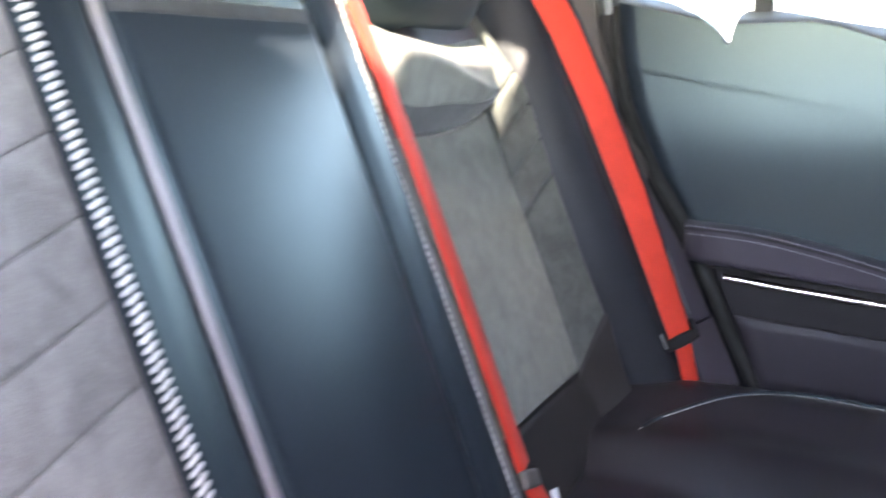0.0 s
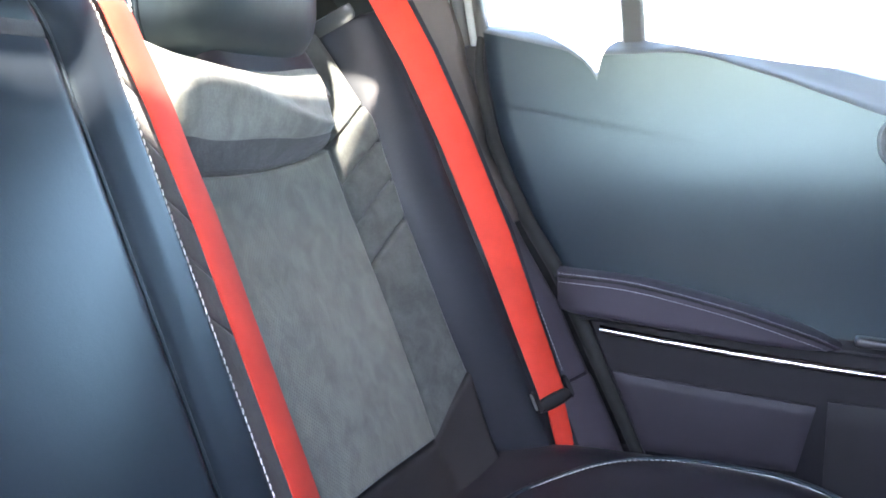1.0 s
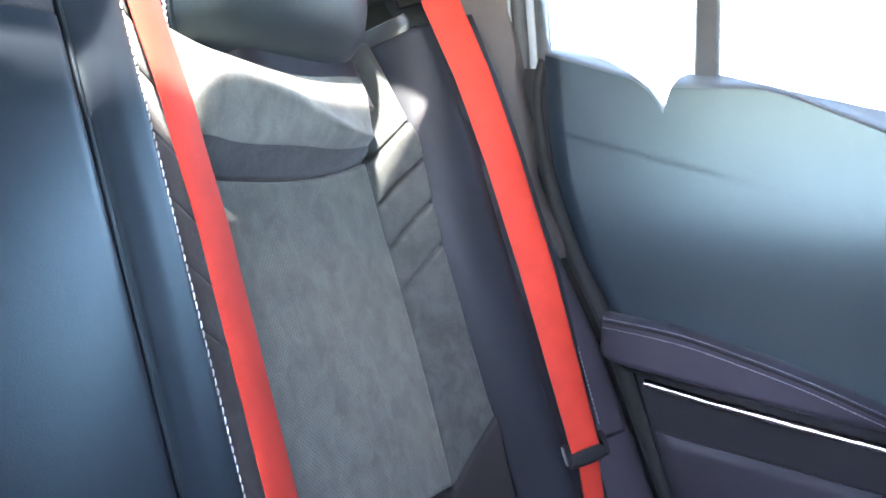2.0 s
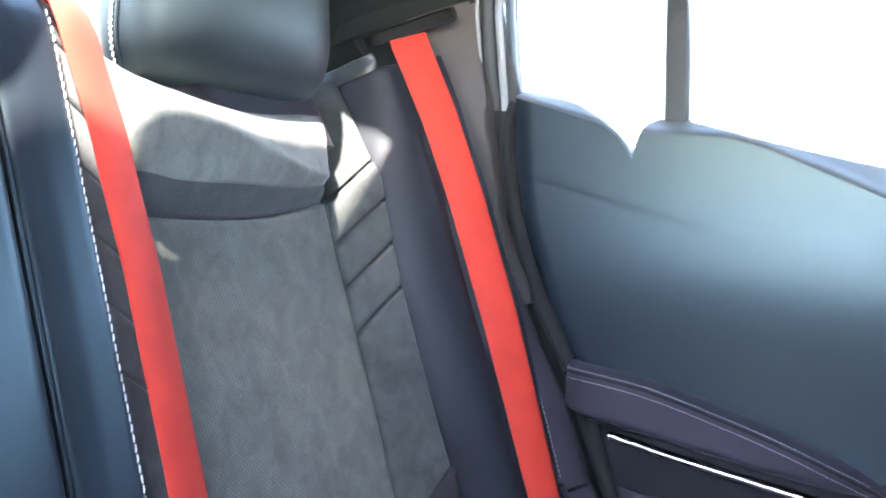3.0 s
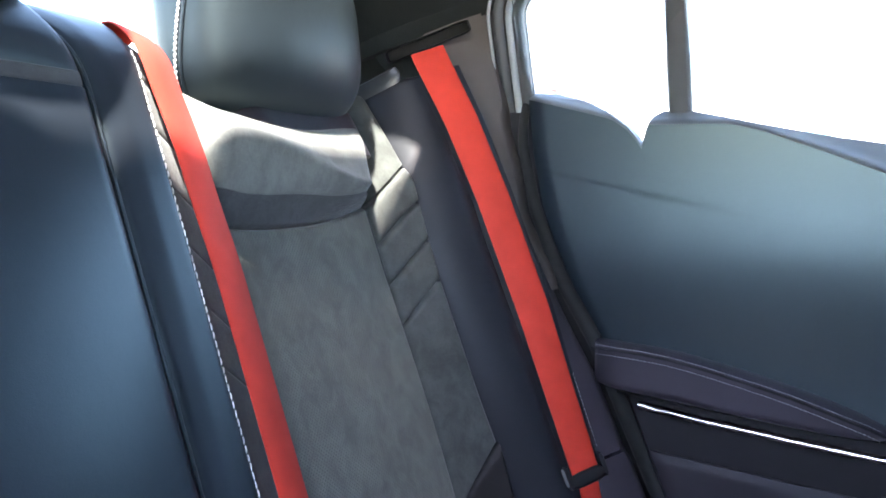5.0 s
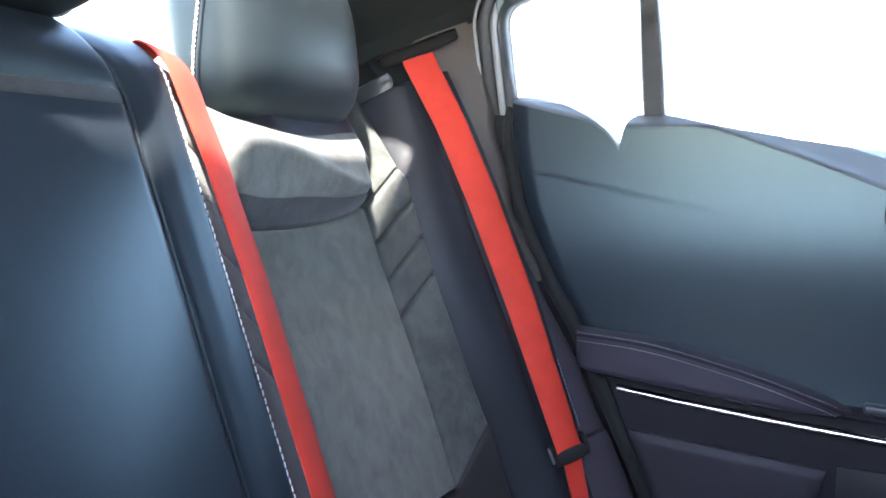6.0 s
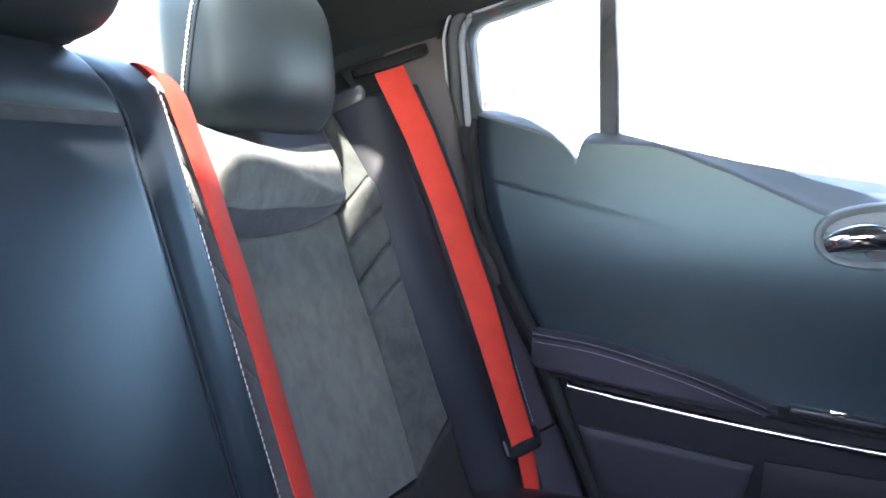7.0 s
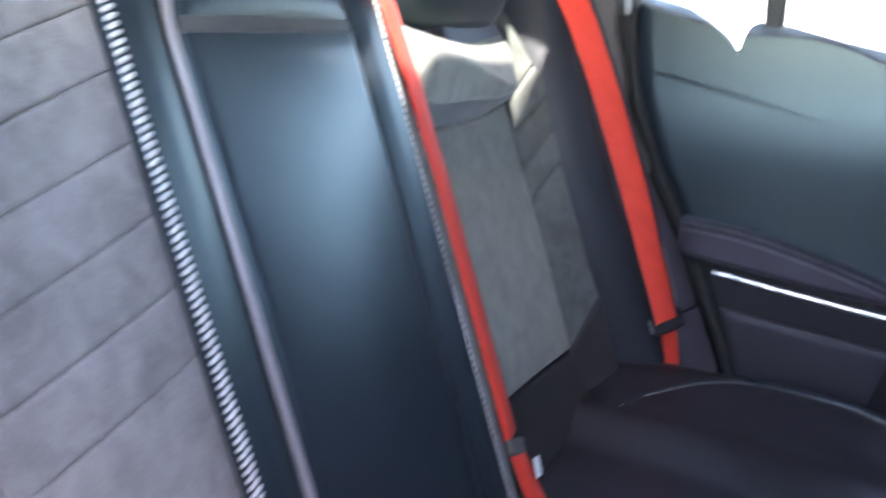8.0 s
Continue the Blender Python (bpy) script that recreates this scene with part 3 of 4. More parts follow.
# ---- head restraints ----
def puff(hs, hy, hn, e, nu=64, nv=40):
    """Rows of a rounded pillow block: half sizes along s, y and n, squareness e."""
    p = lambda c: math.copysign(abs(c) ** (2 / e), c)  # noqa: E731
    return [[(hs * p(math.sin(b)), hy * p(math.cos(b)) * p(math.cos(a)) * (1 + 0.05 * math.sin(b)), hn * p(math.cos(b)) * p(math.sin(a)))
             for a in (2 * math.pi * k / nu for k in range(nu))] for b in (-math.pi / 2 + math.pi * (j + 0.02) / (nv + 0.04) for j in range(nv + 1))]


def head_restraint(label, s, y, n, half, seam_n, tilt, neck, e=3.5, rake=0.0):
    """s, n: the foot of the block on the backrest; tilt: how far it leans forward of the backrest, in degrees; seam_n: its side seam, out from the block's middle; rake: the seam's lean."""
    rest = thing("head_restraint", label, "head restraint", "head restraints of the rear bench")
    hs, hy, hn = half
    p = lambda c: math.copysign(abs(c) ** (2 / e), c)  # noqa: E731
    c, d = math.cos(radians(tilt)), math.sin(radians(tilt))

    def block(a, b, q):
        """Up along the block from its middle, across, and out of it."""
        return seat(s + (a + hs) * c - q * d, y + b, n + (a + hs) * d + q * c)
    out = (block(0, 0, 1) - block(0, 0, 0)).normalized()
    rows = puff(hs, hy, hn, e)
    full = loft([[block(a, b, q + (0.012 * (1 - (b / hy) ** 2) * (1 - (a / hs) ** 2) - 0.026 * max(0, -a / hs) ** 3 if q > 0 else 0)) for a, b, q in row] for row in rows])
    seam_at = block(0, 0, seam_n)
    across_seam = ((block(0, 0, 1) - block(0, 0, 0)) - rake * (block(1, 0, 0) - block(0, 0, 0))).normalized()
    bmesh.ops.bisect_plane(full, geom=full.verts[:] + full.edges[:] + full.faces[:], plane_co=seam_at, plane_no=across_seam, clear_inner=False)
    rear = full.copy()
    bmesh.ops.delete(full, geom=[f for f in full.faces if (f.calc_center_median() - seam_at).dot(across_seam) <= 0], context="FACES")
    bmesh.ops.delete(rear, geom=[f for f in rear.faces if (f.calc_center_median() - seam_at).dot(across_seam) > 0], context="FACES")
    front = part("front_cushion", full, HEAD_LEATHER, rest, "smooth black leather front cushion")
    part("rear_shell", rear, HEAD_LEATHER, rest)

    def seam(u, sign):
        a = 1.93 * (u - 0.5)
        b = math.copysign(math.asin(abs(a) ** (e / 2)), a)
        q = seam_n + rake * hs * p(math.sin(b))
        k = min(0.97, abs(q) / (hn * p(math.cos(b))))
        return block(hs * p(math.sin(b)), sign * (hy * p(math.cos(b)) * (1 + 0.05 * math.sin(b)) * (1 - k ** e) ** (1 / e) + 0.0006), q - 0.003)
    for sign in (-1, 1):
        curve = lambda u, sign=sign: seam(u, sign)  # noqa: E731
        sewn("stitching", stitch_row(curve, 2 * hs, 0.0056, 0.0058, 0.0026, Vector((0, sign, 0)), 0.3), THREAD, front, "white contrast stitching")
        part("piping", tube([curve(q / 40) + out * 0.0065 + Vector((0, -sign * 0.0010, 0)) for q in range(41)], 0.0026, 8), LEATHER, front)
    if neck:
        def neck_fn(u, v):
            b = -0.095 + (neck + 0.095) * u
            return seat(s - 0.040 + 0.062 * v, y + b, 0.030 - 0.03 * roll_off(min(u, 1 - u) * 0.23, 0.03) - 0.012 * v)
        part("neck", sheet(neck_fn, 30, 8, -SEAT_OUT * 0.07), CUSHION_LEATHER, rest, "black leather neck below the cushion")
    for sign in (-1, 1):
        part("post", tube([block(0.02 - hs * 0.9, sign * 0.06, -0.01), seat(s - 0.05, y + sign * 0.06, n - 0.03)], 0.006, 10), SATIN, rest)
    return rest


head_restraint("black leather head restraint with white side stitching", 0.583, 0.430, -0.020, (0.113, 0.140, 0.064), 0.006, 13, 0.134, rake=0.28)
head_restraint("black leather middle head restraint, lower and narrower", 0.658, 0.0, 0.020, (0.092, 0.124, 0.066), -0.005, 13, 0, e=4.6)


# ---- rear seat: the cushion ----
SEAM_PATH = ((0.058, 0.535), (0.085, 0.58), (0.165, 0.635), (0.28, 0.678), (0.37, 0.693), (0.43, 0.683), (0.50, 0.64))


def cushion(side, y0, y1, label):
    cush = thing("bench_cushion", label, "seat cushion", "cushions of the rear bench")

    def top(x, y):
        d_out = min(y1 - y, 0.2)
        z = 0.376 + 0.028 * math.exp(-((y - (y1 - 0.075)) / 0.06) ** 2) if y0 > 0.1 else 0.384
        z -= 0.03 * roll_off(min(d_out, y - y0), 0.03)
        if y0 > 0.1:
            z -= ease(y, ((0.43, 0.034), (0.54, 0.0)))
        z -= 0.10 * (max(0, x - 0.36) / 0.2) ** 2
        z += 0.008 * math.sin(min(1, max(0, x) / 0.4) * math.pi) - 0.02 * roll_off(x + 0.03, 0.035)
        return z

    def fn(u, v):
        x, y = -0.03 + 0.58 * u, y0 + (y1 - y0) * v
        return Vector((x, side * y, top(x, y)))
    part("seat_pad", sheet(fn, 48, 50, Vector((0, 0, -0.16)), lambda u, v: (0.58 * u, (y1 - y0) * v)), CUSHION_LEATHER, cush)
    part("seat_base", box((0.5, y1 - y0 - 0.02, 0.22), 0.02, pose(0.22, side * (y0 + y1) / 2, 0.14)), CARPET, cush)
    if y0 > 0.1:
        n = len(SEAM_PATH) - 1

        def curve(u):
            q = min(n - 1e-6, u * n)
            k, f = int(q), q - int(q)
            pts = [SEAM_PATH[max(0, min(n, k + d))] for d in (-1, 0, 1, 2)]
            x, y = (0.5 * (2 * b + (c - a) * f + (2 * a - 5 * b + 4 * c - d) * f * f + (3 * b - a - 3 * c + d) * f ** 3) for a, b, c, d in zip(*pts))
            return Vector((x, side * y, top(x, y) + 0.0006))
        sewn("stitching", stitch_row(curve, 0.56, 0.0050, 0.0042, 0.0009, Vector((0, 0, 1))), THREAD, cush, "white contrast stitching")
        part("welt", tube([curve(q / 60) + Vector((0.002, side * 0.006, 0.001)) for q in range(61)], 0.003, 8), LEATHER, cush)


cushion(1, 0.165, 0.735, "black leather outer seat cushion with a curved stitched seam")
cushion(-1, 0.165, 0.735, "black leather outer seat cushion with a curved stitched seam")
cushion(1, -0.163, 0.163, "black leather middle seat cushion")


# ---- belts ----
def outer_belt():
    belt = thing("seat_belt", "bright red seat belt hanging over the side bolster", "seat belt", "red rear belts")
    s_at = lambda u: 0.684 + (0.068 - 0.684) * u  # noqa: E731
    left = lambda u: seat(s_at(u), 0.6755 + 0.002 * math.sin(math.pi * u), blend(s_at(u), BELT_L))  # noqa: E731
    right = lambda u: seat(s_at(u) + 0.002, 0.702, blend(s_at(u), BELT_R))  # noqa: E731
    way = (SEAT_OUT * 0.6 + Vector((0, -0.8, 0))).normalized()
    part("webbing", ribbon(left, right, 0.0022, 60, way), WEBBING, belt, "red woven webbing")
    across, up = right(1.0) - left(1.0), seat(1, 0, 0) - seat(0, 0, 0)
    c = left(1.0).lerp(right(1.0), 0.5) + way * 0.002
    low = part("guide", plate(c, across, up, ((0.028, 0.010, -0.010), (0.028, 0.010, 0.001), (0.026, 0.0085, 0.0035), (0.022, 0.006, 0.0042))), HARD, belt, "black plastic belt guide")
    for sign in (-1, 1):
        part("guide_ear", plate(c + across.normalized() * sign * 0.026 + up * 0.008, across, up, ((0.0040, 0.016, -0.008), (0.0040, 0.016, 0.002), (0.003, 0.0145, 0.0042))), HARD, low)
    part("guide_clip", plate(c - across.normalized() * 0.0305 + up * 0.010, across, up, ((0.0014, 0.012, -0.004), (0.0014, 0.012, 0.003), (0.0008, 0.011, 0.004))), SATIN, low, "bright metal clip of the guide")
    s2 = lambda u: 0.062 - 0.09 * u  # noqa: E731
    part("lower_webbing", ribbon(lambda u: seat(s2(u), 0.677, 0.106 - 0.01 * u), lambda u: seat(s2(u), 0.698, 0.126 - 0.012 * u), 0.0022, 10, way), WEBBING, belt, "red woven webbing")


def middle_belt():
    belt = thing("seat_belt", "bright red middle seat belt lying against the seat back", "seat belt", "red rear belts")
    edge = ((0.06, 0.203), (0.2, 0.204), (0.4, 0.204), (0.51, 0.199), (0.62, 0.189), (0.70, 0.183))
    s_at = lambda u: 0.682 + (0.086 - 0.682) * u  # noqa: E731
    dip = lambda u: 0.016 * max(0, (s_at(u) - 0.656) / 0.026) ** 2  # noqa: E731
    left = lambda u: rolled(s_at(u), ease(s_at(u), edge), 0.0385 - dip(u))  # noqa: E731
    right = lambda u: rolled(s_at(u), ease(s_at(u), edge) + 0.044, 0.031 - dip(u))  # noqa: E731
    part("webbing", ribbon(left, right, 0.0022, 90, lambda u: (rolled(s_at(u), 0.2, 0.05) - rolled(s_at(u), 0.2, 0.03)).normalized()), WEBBING, belt, "red woven webbing")
    m = Matrix.Translation(seat(0.074, 0.224, 0.0385)) @ pose(0, 0, 0, -24, -21, 12)
    part("latch_plate", box((0.009, 0.056, 0.020), 0.004, m), PILLAR, belt, "dull taupe plastic belt tongue")
    s2 = lambda u: 0.070 - 0.075 * u  # noqa: E731
    part("lower_webbing", ribbon(lambda u: seat(s2(u), 0.205 + 0.001 * u, 0.039 + 0.006 * u), lambda u: seat(s2(u), 0.247 + 0.002 * u, 0.034 + 0.012 * u), 0.0022, 10, SEAT_OUT), WEBBING, belt, "red woven webbing")
    part("label_tag", box((0.0015, 0.026, 0.024), 0.0005, Matrix.Translation(seat(0.036, 0.249, 0.0475)) @ pose(0, 0, 0, -22, -21, 12)), TAG, belt, "small white cloth label")


outer_belt()
middle_belt()


# ---- side trim and pillar ----
TRIM_EDGE = ((0.0, 0.166), (0.2, 0.152), (0.234, 0.145), (0.30, 0.132), (0.38, 0.122), (0.446, 0.116), (0.53, 0.112), (0.62, 0.104))


def side_trim():
    trim = thing("side_trim", "charcoal padded side trim beside the seat back", "trim", kind="structure")

    def across(s, k):
        """k = 0 by the belt, 1 at the door."""
        return seat(s, 0.700 + 0.046 * k, blend(s, BELT_R) - 0.010 + (blend(s, TRIM_EDGE) - blend(s, BELT_R) + 0.010) * k ** 0.9 + 0.004 * math.sin(math.pi * k) - 0.008 * roll_off((1 - k) * 0.05, 0.012))
    part("upper_trim", sheet(lambda u, v: across(0.085 + (0.53 - 0.14 * u) * v, u) - SEAT_OUT * 0.012 * roll_off((1 - v) * 0.45, 0.03), 14, 50, Vector((0.0, 0.03, -0.02))), PAD_SKIN, trim)
    part("lower_trim", sheet(lambda u, v: across(-0.05 + 0.131 * v, u) + SEAT_OUT * 0.003, 14, 14, Vector((0.0, 0.03, -0.02))), PAD_SKIN, trim)
    sewn("stitching", stitch_row(lambda u: across(0.10 + 0.40 * u, 0.22) + SEAT_OUT * 0.001, 0.40, 0.0060, 0.0042, 0.0010, (SEAT_OUT - Vector((0, 0.8, 0))).normalized()), DARK_THREAD, trim, "grey stitching")


PILLAR_ROWS = ((0.70, -0.070, 0.705, 0.006, 0.756), (0.82, -0.115, 0.70, -0.052, 0.756), (0.95, -0.20, 0.70, -0.088, 0.768), (1.04, -0.27, 0.705, -0.108, 0.768), (1.13, -0.31, 0.685, -0.116, 0.745))


def pillar():
    post = thing("pillar_trim", "taupe-grey plastic roof pillar trim behind the belt", "pillar trim", kind="structure")

    def face(u, v):
        z = 0.70 + (0.328 + 0.062 * u) * v
        xa, ya, xb, yb = (ease(z, [(row[0], row[k]) for row in PILLAR_ROWS]) for k in (1, 2, 3, 4))
        return Vector((xa + (xb - xa) * u, ya + (yb - ya) * u + 0.010 * math.sin(math.pi * u) * -1, z))
    part("panel", sheet(lambda u, v: face(0.42 + 0.58 * u, v), 16, 30, Vector((0, 0.03, 0))), PILLAR, post)
    part("inner_panel", sheet(lambda u, v: face(0.418 * u, v), 12, 30, Vector((0, 0.03, 0))), LINING, post, "black lining behind the belt")

    def upper(u, v):
        x = -0.50 + 0.405 * u
        low = Vector((x, ease(x, EDGE_Y) + 0.004, 0.935 + 0.158 * u))
        return low.lerp(Vector((x, ease(x, EDGE_Y) - 0.012, blend(x, EDGE_Z) + 0.03)), v)
    part("upper_panel", sheet(upper, 20, 6, Vector((0, 0.02, 0))), LINING, post, "black lining above the belt slot")
    a, b = Vector((-0.234, 0.694, 1.018)), Vector((-0.122, 0.722, 1.062))
    mid, along = (a + b) / 2 + Vector((0, -0.006, 0.002)), b - a
    slot = part("belt_slot", plate(mid, along, Vector((0, -0.25, 1)), ((0.064, 0.0095, -0.012), (0.064, 0.0095, 0.001), (0.0628, 0.0086, 0.0025), (0.062, 0.0078, 0.0015), (0.061, 0.0072, -0.008)), 7.0), HARD, post, "black bezel round the belt slot")
    # Black plate puts the hollow's shade into the slot.
    part("slot_mouth", plate(mid, along, Vector((0, -0.25, 1)), ((0.0615, 0.0076, -0.012), (0.061, 0.0074, -0.007)), 7.0), VOID, slot)


side_trim()
pillar()

# ---- rear door ----
DOOR_REAR = ((0.30, 0.225), (0.36, 0.197), (0.395, 0.181), (0.5, 0.130), (0.632, 0.066), (0.70, 0.022), (0.758, -0.006), (0.815, -0.030), (0.89, -0.049), (0.98, -0.062))
BELTLINE = ((-0.06, 0.979), (-0.02, 0.978), (0.02, 0.967), (0.06, 0.948), (0.09, 0.928), (0.103, 0.914), (0.111, 0.902), (0.116, 0.926), (0.122, 0.944), (0.132, 0.951),
            (0.165, 0.952), (0.26, 0.932), (0.345, 0.917), (0.43, 0.906), (0.55, 0.895), (0.75, 0.885))
SILL_IN = ((-0.06, 0.968), (0.06, 0.94), (0.115, 0.93), (0.22, 0.931), (0.263, 0.922), (0.305, 0.907), (0.346, 0.893), (0.387, 0.877), (0.427, 0.862), (0.455, 0.850), (0.6, 0.81), (0.75, 0.79))
GLASS_LEAN = 0.35


def glass_y(z):
    return 0.822 - GLASS_LEAN * (z - 0.95)


def door_y(x, z):
    y = flow(z, ((0.30, 0.752), (0.47, 0.757), (0.52, 0.764), (0.572, 0.772), (0.63, 0.7755), (0.75, 0.777), (0.80, 0.7795), (0.86, 0.7838), (0.93, 0.7868), (1.0, 0.789)))
    y -= 0.0006 * max(0, min(1, 0.5 + (z - 0.872 + 0.19 * (x + 0.06)) / 0.006)) * max(0, min(1, (0.30 - x) / 0.15))
    inner = blend(x, SILL_IN)
    if z > inner:
        y += 1.35 * (z - inner) * min(1, (z - inner) / 0.012)
    return y


def door():
    d = thing("rear_door", "dark grey rear door panel with padded armrest and chrome strip", "car door")
    xs = sorted({round(-0.06 + 0.81 * k / 56, 4) for k in range(57)} | {b[0] for b in BELTLINE if -0.06 < b[0] < 0.2} | {0.107, 0.1135, 0.119})
    n = len(xs) - 1

    def place(i, v):
        """v: 0 at the foot of the upper panel, 1 at its inner crest, 2 at the glass."""
        x0 = xs[i]
        top = blend(x0, BELTLINE)
        crest = min(top - 0.005, blend(x0, SILL_IN))
        z = 0.565 + (crest - 0.565) * v if v <= 1 else crest + (top - crest) * (v - 1)
        x = x0 + (blend(z, DOOR_REAR) - blend(top, DOOR_REAR)) * max(0, 1 - (x0 + 0.06) / 0.55)
        return Vector((x, door_y(x, z) + 0.008 * roll_off(x0 + 0.06, 0.007), z))
    part("panel", sheet(lambda u, v: place(round(u * n), v), n, 140, Vector((0, 0.03, 0))), DOOR_SKIN, d)
    # Same skin as the panel, with skylight on the ledge in its colour.
    part("sill_cap", sheet(lambda u, v: place(round(u * n), 1.0005 + 0.9995 * v), n, 10, Vector((0, 0.03, 0))), SKYLIT_SKIN, d, "top of the door along the glass, paled for skylight")

    def low_place(u, v):
        z = 0.30 + 0.264 * v
        x0 = blend(z, DOOR_REAR)
        x = x0 + (0.75 - x0) * u
        return Vector((x, door_y(x, z) + 0.02 * roll_off(x - x0, 0.014), z))
    part("lower_panel", sheet(low_place, 50, 40, Vector((0, 0.03, 0))), LOWER_SKIN, d, "plum-black lower door panel")

    # armrest pad
    crown = ((0.068, 0.634), (0.17, 0.628), (0.255, 0.613), (0.337, 0.594), (0.40, 0.574), (0.437, 0.556))
    under = ((0.068, 0.577), (0.17, 0.569), (0.30, 0.558), (0.437, 0.550))

    def pad_fn(u, v):
        x = 0.068 + 0.369 * u
        hi, lo = flow(x, crown), flow(x, under)
        bulge = 0.729 + 0.03 * max(0, (x - 0.36) / 0.08) ** 2 + 0.030 * max(0, (0.112 - x) / 0.05) ** 2
        if v < 0.55:
            k = v / 0.55
            return Vector((x, bulge + 0.010 * roll_off(k * (hi - lo), 0.012) + 0.004 * (1 - k), lo + (hi - lo) * k))
        k = (v - 0.55) / 0.45
        return Vector((x, bulge + (0.796 - bulge) * k, hi - 0.003 * k * (1 - (x - 0.068) / 0.42) + 0.004 * math.sin(math.pi * k)))
    pad = part("armrest", sheet(pad_fn, 50, 40, Vector((0, 0.03, -0.004))), PAD_SKIN, d, "charcoal padded armrest with twin stitched seams")
    for drop, y in ((0.001, 0.0), (-0.011, -0.0005)):
        sewn("stitching", stitch_row(lambda u, dr=drop, yy=y: Vector((0.075 + 0.345 * u, 0.7285 + yy + 0.03 * max(0, (0.075 + 0.345 * u - 0.36) / 0.08) ** 2, flow(0.075 + 0.345 * u, crown) + dr)), 0.36, 0.0052, 0.0042, 0.0008, Vector((0, -1, 0.3))),
             DARK_THREAD, pad, "grey stitching")
    part("welt", tube([Vector((0.07 + 0.36 * q / 40, 0.7295 + 0.03 * max(0, (0.07 + 0.36 * q / 40 - 0.36) / 0.08) ** 2, flow(0.07 + 0.36 * q / 40, crown) - 0.0035)) for q in range(41)], 0.0018, 6), HARD, pad)

    # bright strip
    def strip_fn(u, v):
        x = 0.128 + 0.58 * u
        z = blend(x, ((0.128, 0.551), (0.215, 0.5425), (0.30, 0.536), (0.38, 0.5305), (0.454, 0.526), (0.56, 0.522), (0.72, 0.518)))
        return Vector((x, door_y(x, z) - 0.006 - 0.004 * math.sin(math.pi * v), z + 0.006 - 0.012 * v))
    part("chrome_strip", sheet(strip_fn, 50, 6, Vector((0, 0.008, 0))), STRIP_CHROME, d, "thin polished chrome strip")
    part("trim_groove", tube([Vector((0.10 + 0.6 * q / 30, 0.7575, 0.5675 - 0.028 * q / 30)) for q in range(31)], 0.003, 6), HARD, d)

    # lower pocket
    def pocket_fn(u, v):
        x0, x1 = 0.150 + 0.045 * (1 - v), 0.412 - 0.02 * (1 - v)
        z = 0.385 + (0.494 - 0.017 * u - 0.385) * v
        dd = min(min(u, 1 - u) * 0.25, min(v, 1 - v) * 0.11)
        return Vector((x0 + (x1 - x0) * u, 0.748 + 0.005 * roll_off(dd, 0.016), z))
    part("pocket_panel", sheet(pocket_fn, 24, 14, Vector((0, 0.02, 0))), POCKET_SKIN, d, "charcoal panel of the lower door")
    part("speaker_grille", sheet(lambda u, v: Vector((0.425 + 0.25 * u, 0.749 + 0.004 * roll_off(min(min(u, 1 - u) * 0.25, min(v, 1 - v) * 0.17), 0.02), 0.32 + 0.165 * v)), 16, 12, Vector((0, 0.015, 0))), HARD, d, "black grille in the lower door")

    # handle
    def oval(c, a, b, y, e=2.6, tilt=0.12):
        return [Vector((c[0] + a * px * math.cos(tilt) - b * pz * math.sin(tilt), y, c[1] + a * px * math.sin(tilt) + b * pz * math.cos(tilt)))
                for px, pz in ((math.copysign(abs(math.cos(t)) ** (2 / e), math.cos(t)), math.copysign(abs(math.sin(t)) ** (2 / e), math.sin(t))) for t in (2 * math.pi * q / 40 for q in range(40)))]
    c = (0.562, 0.824)
    base = door_y(c[0], c[1] - 0.03) - 0.002
    bez = part("handle_bezel", loft([oval(c, 0.102, 0.047, base + 0.012, 2.5), oval(c, 0.102, 0.047, base - 0.002, 2.5), oval(c, 0.099, 0.044, base - 0.005, 2.5), oval(c, 0.094, 0.040, base - 0.004, 2.5), oval(c, 0.088, 0.034, base + 0.004, 2.5)]),
               HANDLE_GREY, d, "pale grey bezel of the door handle")
    part("handle_cup", loft([oval((0.575, 0.800), 0.050, 0.010, base + 0.006), oval((0.575, 0.800), 0.047, 0.008, base + 0.001)]), GLOSS, bez)
    pts = [Vector((0.478 + 0.13 * q / 20, base - 0.006 - 0.010 * math.sin(math.pi * min(1, q / 14)), 0.806 + 0.020 * math.sin(math.pi * q / 20) - 0.010 * q / 20)) for q in range(21)]
    part("lever", tube(pts, lambda q: 0.010 + 0.010 * math.sin(math.pi * min(1, 0.12 + q * 1.1)), 14), CHROME, bez, "polished chrome pull lever")

    # window switch on the ledge
    sw = part("switch_plate", box((0.13, 0.022, 0.012), 0.004, pose(0.515, 0.748, 0.567, 0, 3, 0)), GLOSS, d, "black window switch plate")
    part("switch", box((0.024, 0.010, 0.010), 0.003, pose(0.512, 0.738, 0.575, 0, 3, 0)), CHROME, sw, "chrome-edged window switch")

    # window frame
    rim = [(-0.056 - 0.004 * q / 12, 0.953 + 0.125 * q / 12) for q in range(13)]
    rim += [(-0.060 + 0.030 * (1 - math.cos(a)), 1.078 + 0.034 * math.sin(a)) for a in (math.radians(9 * q) for q in range(1, 9))]
    rim += [(-0.03 + 0.12 * q / 8, 1.1135 + 0.036 * q / 8) for q in range(1, 9)]

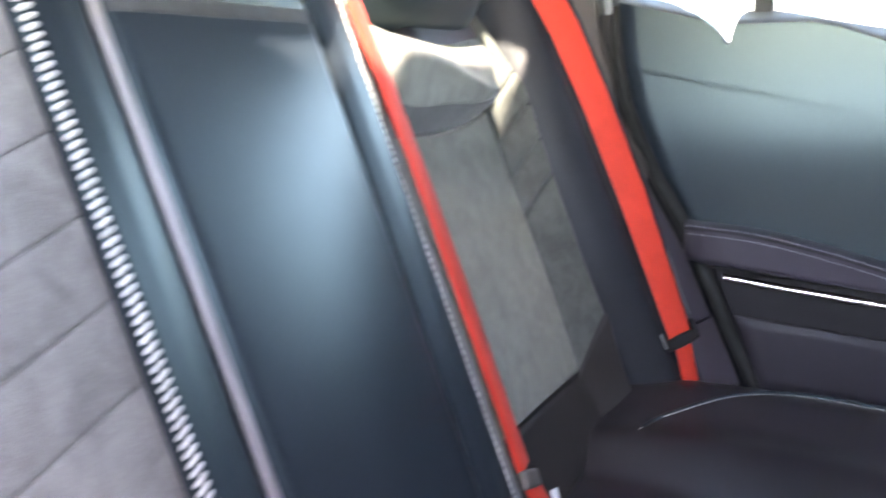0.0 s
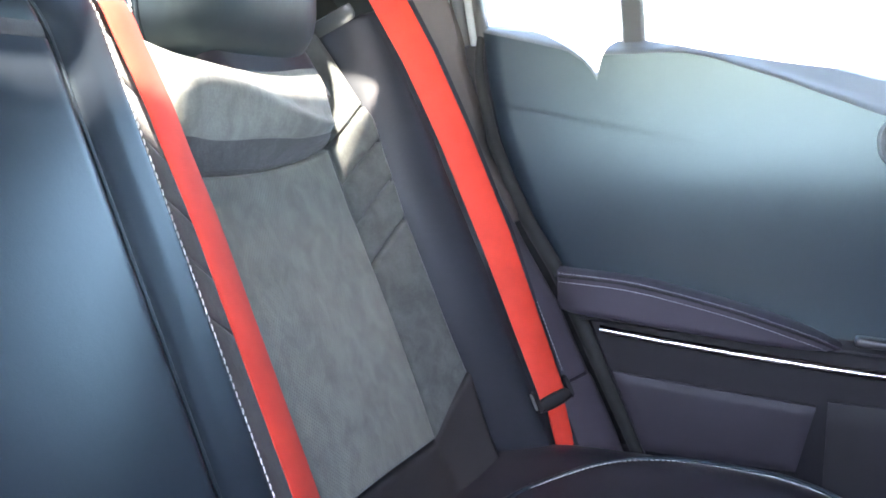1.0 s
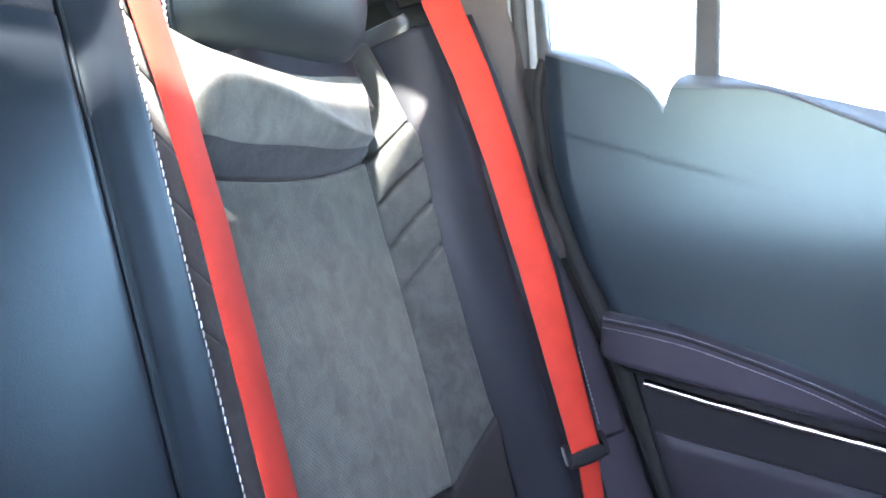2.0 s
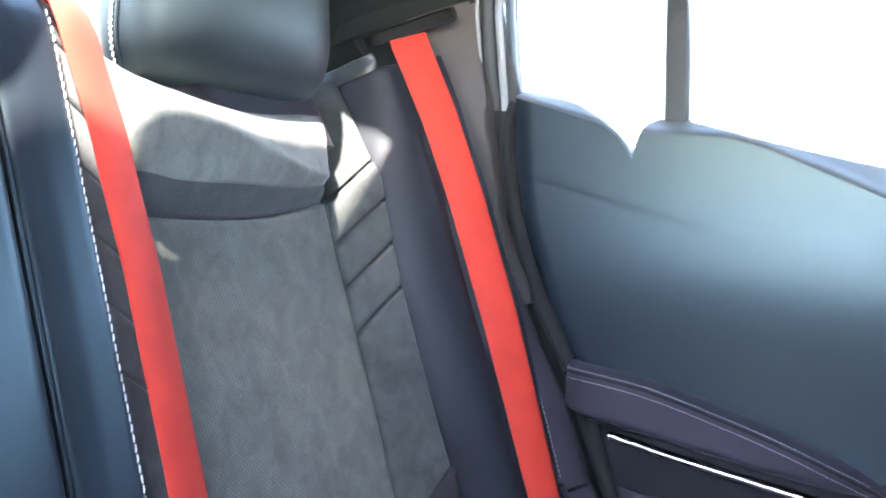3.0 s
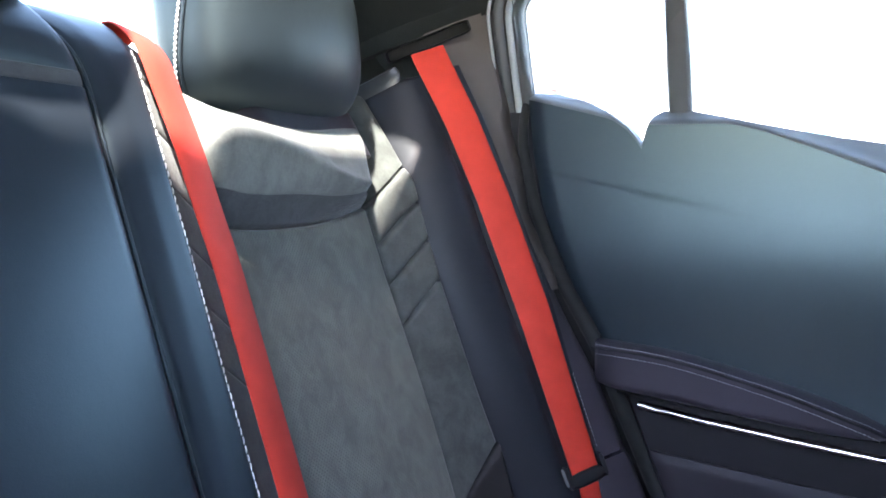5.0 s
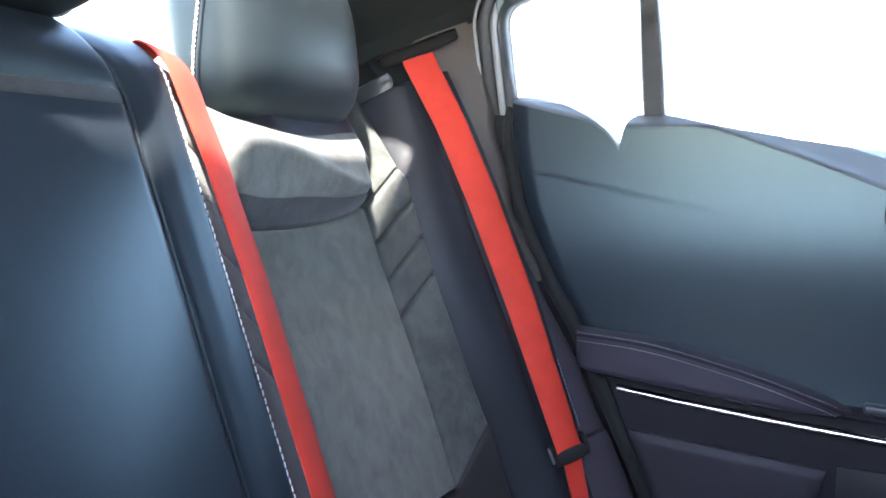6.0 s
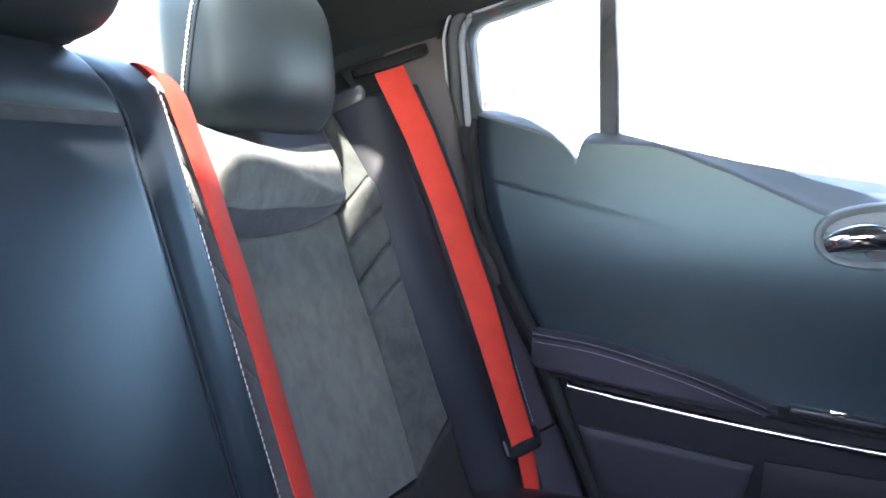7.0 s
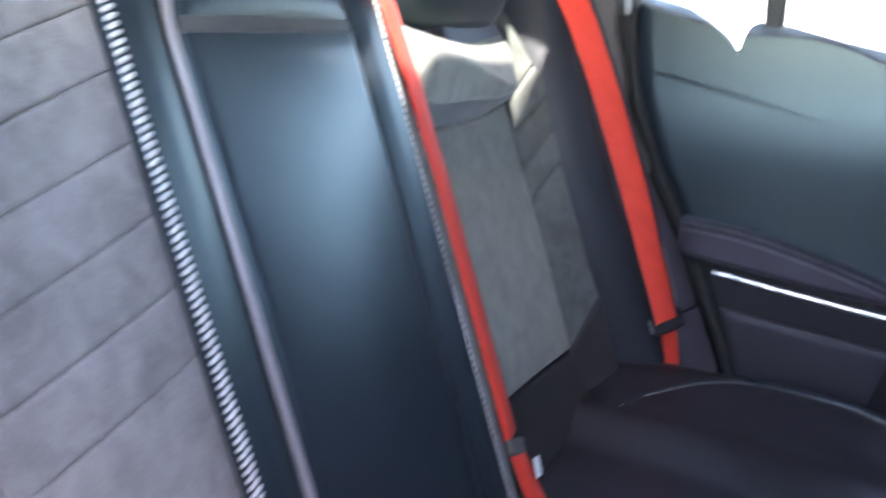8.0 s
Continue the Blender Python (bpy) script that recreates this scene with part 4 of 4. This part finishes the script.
    def band(off, inward):
        out = []
        for q, (x, z) in enumerate(rim):
            (xa, za), (xb, zb) = rim[max(0, q - 1)], rim[min(len(rim) - 1, q + 1)]
            l = math.hypot(xb - xa, zb - za)
            out.append(Vector((x - (zb - za) / l * off, glass_y(z) - 0.010 - inward, z + (xb - xa) / l * off)))
        return out
    backing = lambda u, v: band(-0.004 + 0.066 * v, 0.004 * v)[round(u * (len(rim) - 1))]  # noqa: E731
    part("frame_web", sheet(backing, len(rim) - 1, 6, Vector((0, 0.006, 0))), SEAL, d, "grey inner web of the door frame")
    surround = part("window_frame", tube(band(0.007, 0.0), 0.010, 10), SEAL, d, "grey rubber run channel")
    part("frame_lip", tube(band(0.020, 0.004), 0.0065, 10), FRAME_PAINT, surround, "pale painted door frame")
    part("frame_shadow_gap", tube(band(0.036, 0.006), 0.009, 10), SEAL, surround)
    # Pale paint on this lip draws the highlight along the seal.
    part("seal", tube(band(0.047, 0.016), 0.0024, 8), FRAME_PAINT, surround, "door seal lip with its highlight in pale colour")
    top = ((-0.06, 1.106), (0.077, 1.146), (0.3, 1.192), (0.6, 1.225), (0.76, 1.232))
    part("upper_frame", tube([Vector((x, glass_y(z) - 0.008, z + 0.012)) for x, z in ((-0.06 + 0.82 * q / 40, ease(-0.06 + 0.82 * q / 40, top)) for q in range(41))], 0.014, 10), SEAL, surround)

    def bar_fn(u, v):
        z = 0.885 + (1.185 - 0.885) * v
        return Vector((0.1385 + 0.031 * u - 0.02 * (z - 0.95), glass_y(z) - 0.012 + 0.006 * roll_off(min(u, 1 - u) * 0.031, 0.006), z))
    part("divider_bar", sheet(bar_fn, 8, 16, Vector((0, 0.018, 0))), SEAL, surround, "grey upright window divider")
    pane = part("window_pane", sheet(lambda u, v: Vector((-0.065 + 0.83 * u, glass_y(0.88 + 0.34 * v), 0.88 + (blend(-0.065 + 0.83 * u, top) + 0.006 - 0.88) * v)), 10, 8, Vector((0, 0.003, 0))), GLASS, d, "clear side window pane")
    pane.visible_shadow = False
    # dark seal where the door shuts against the side trim, its black holding the gap's shade
    part("door_seal", tube([Vector((blend(z, DOOR_REAR) - 0.005, 0.774 + 0.05 * max(0, (z - 0.90) / 0.08) ** 2, z)) for z in (0.32 + 0.655 * q / 40 for q in range(41))], lambda q: 0.012 - 0.006 * q ** 3, 10), VOID, d, "door seal, blackened to hold the shut gap's shade")


door()
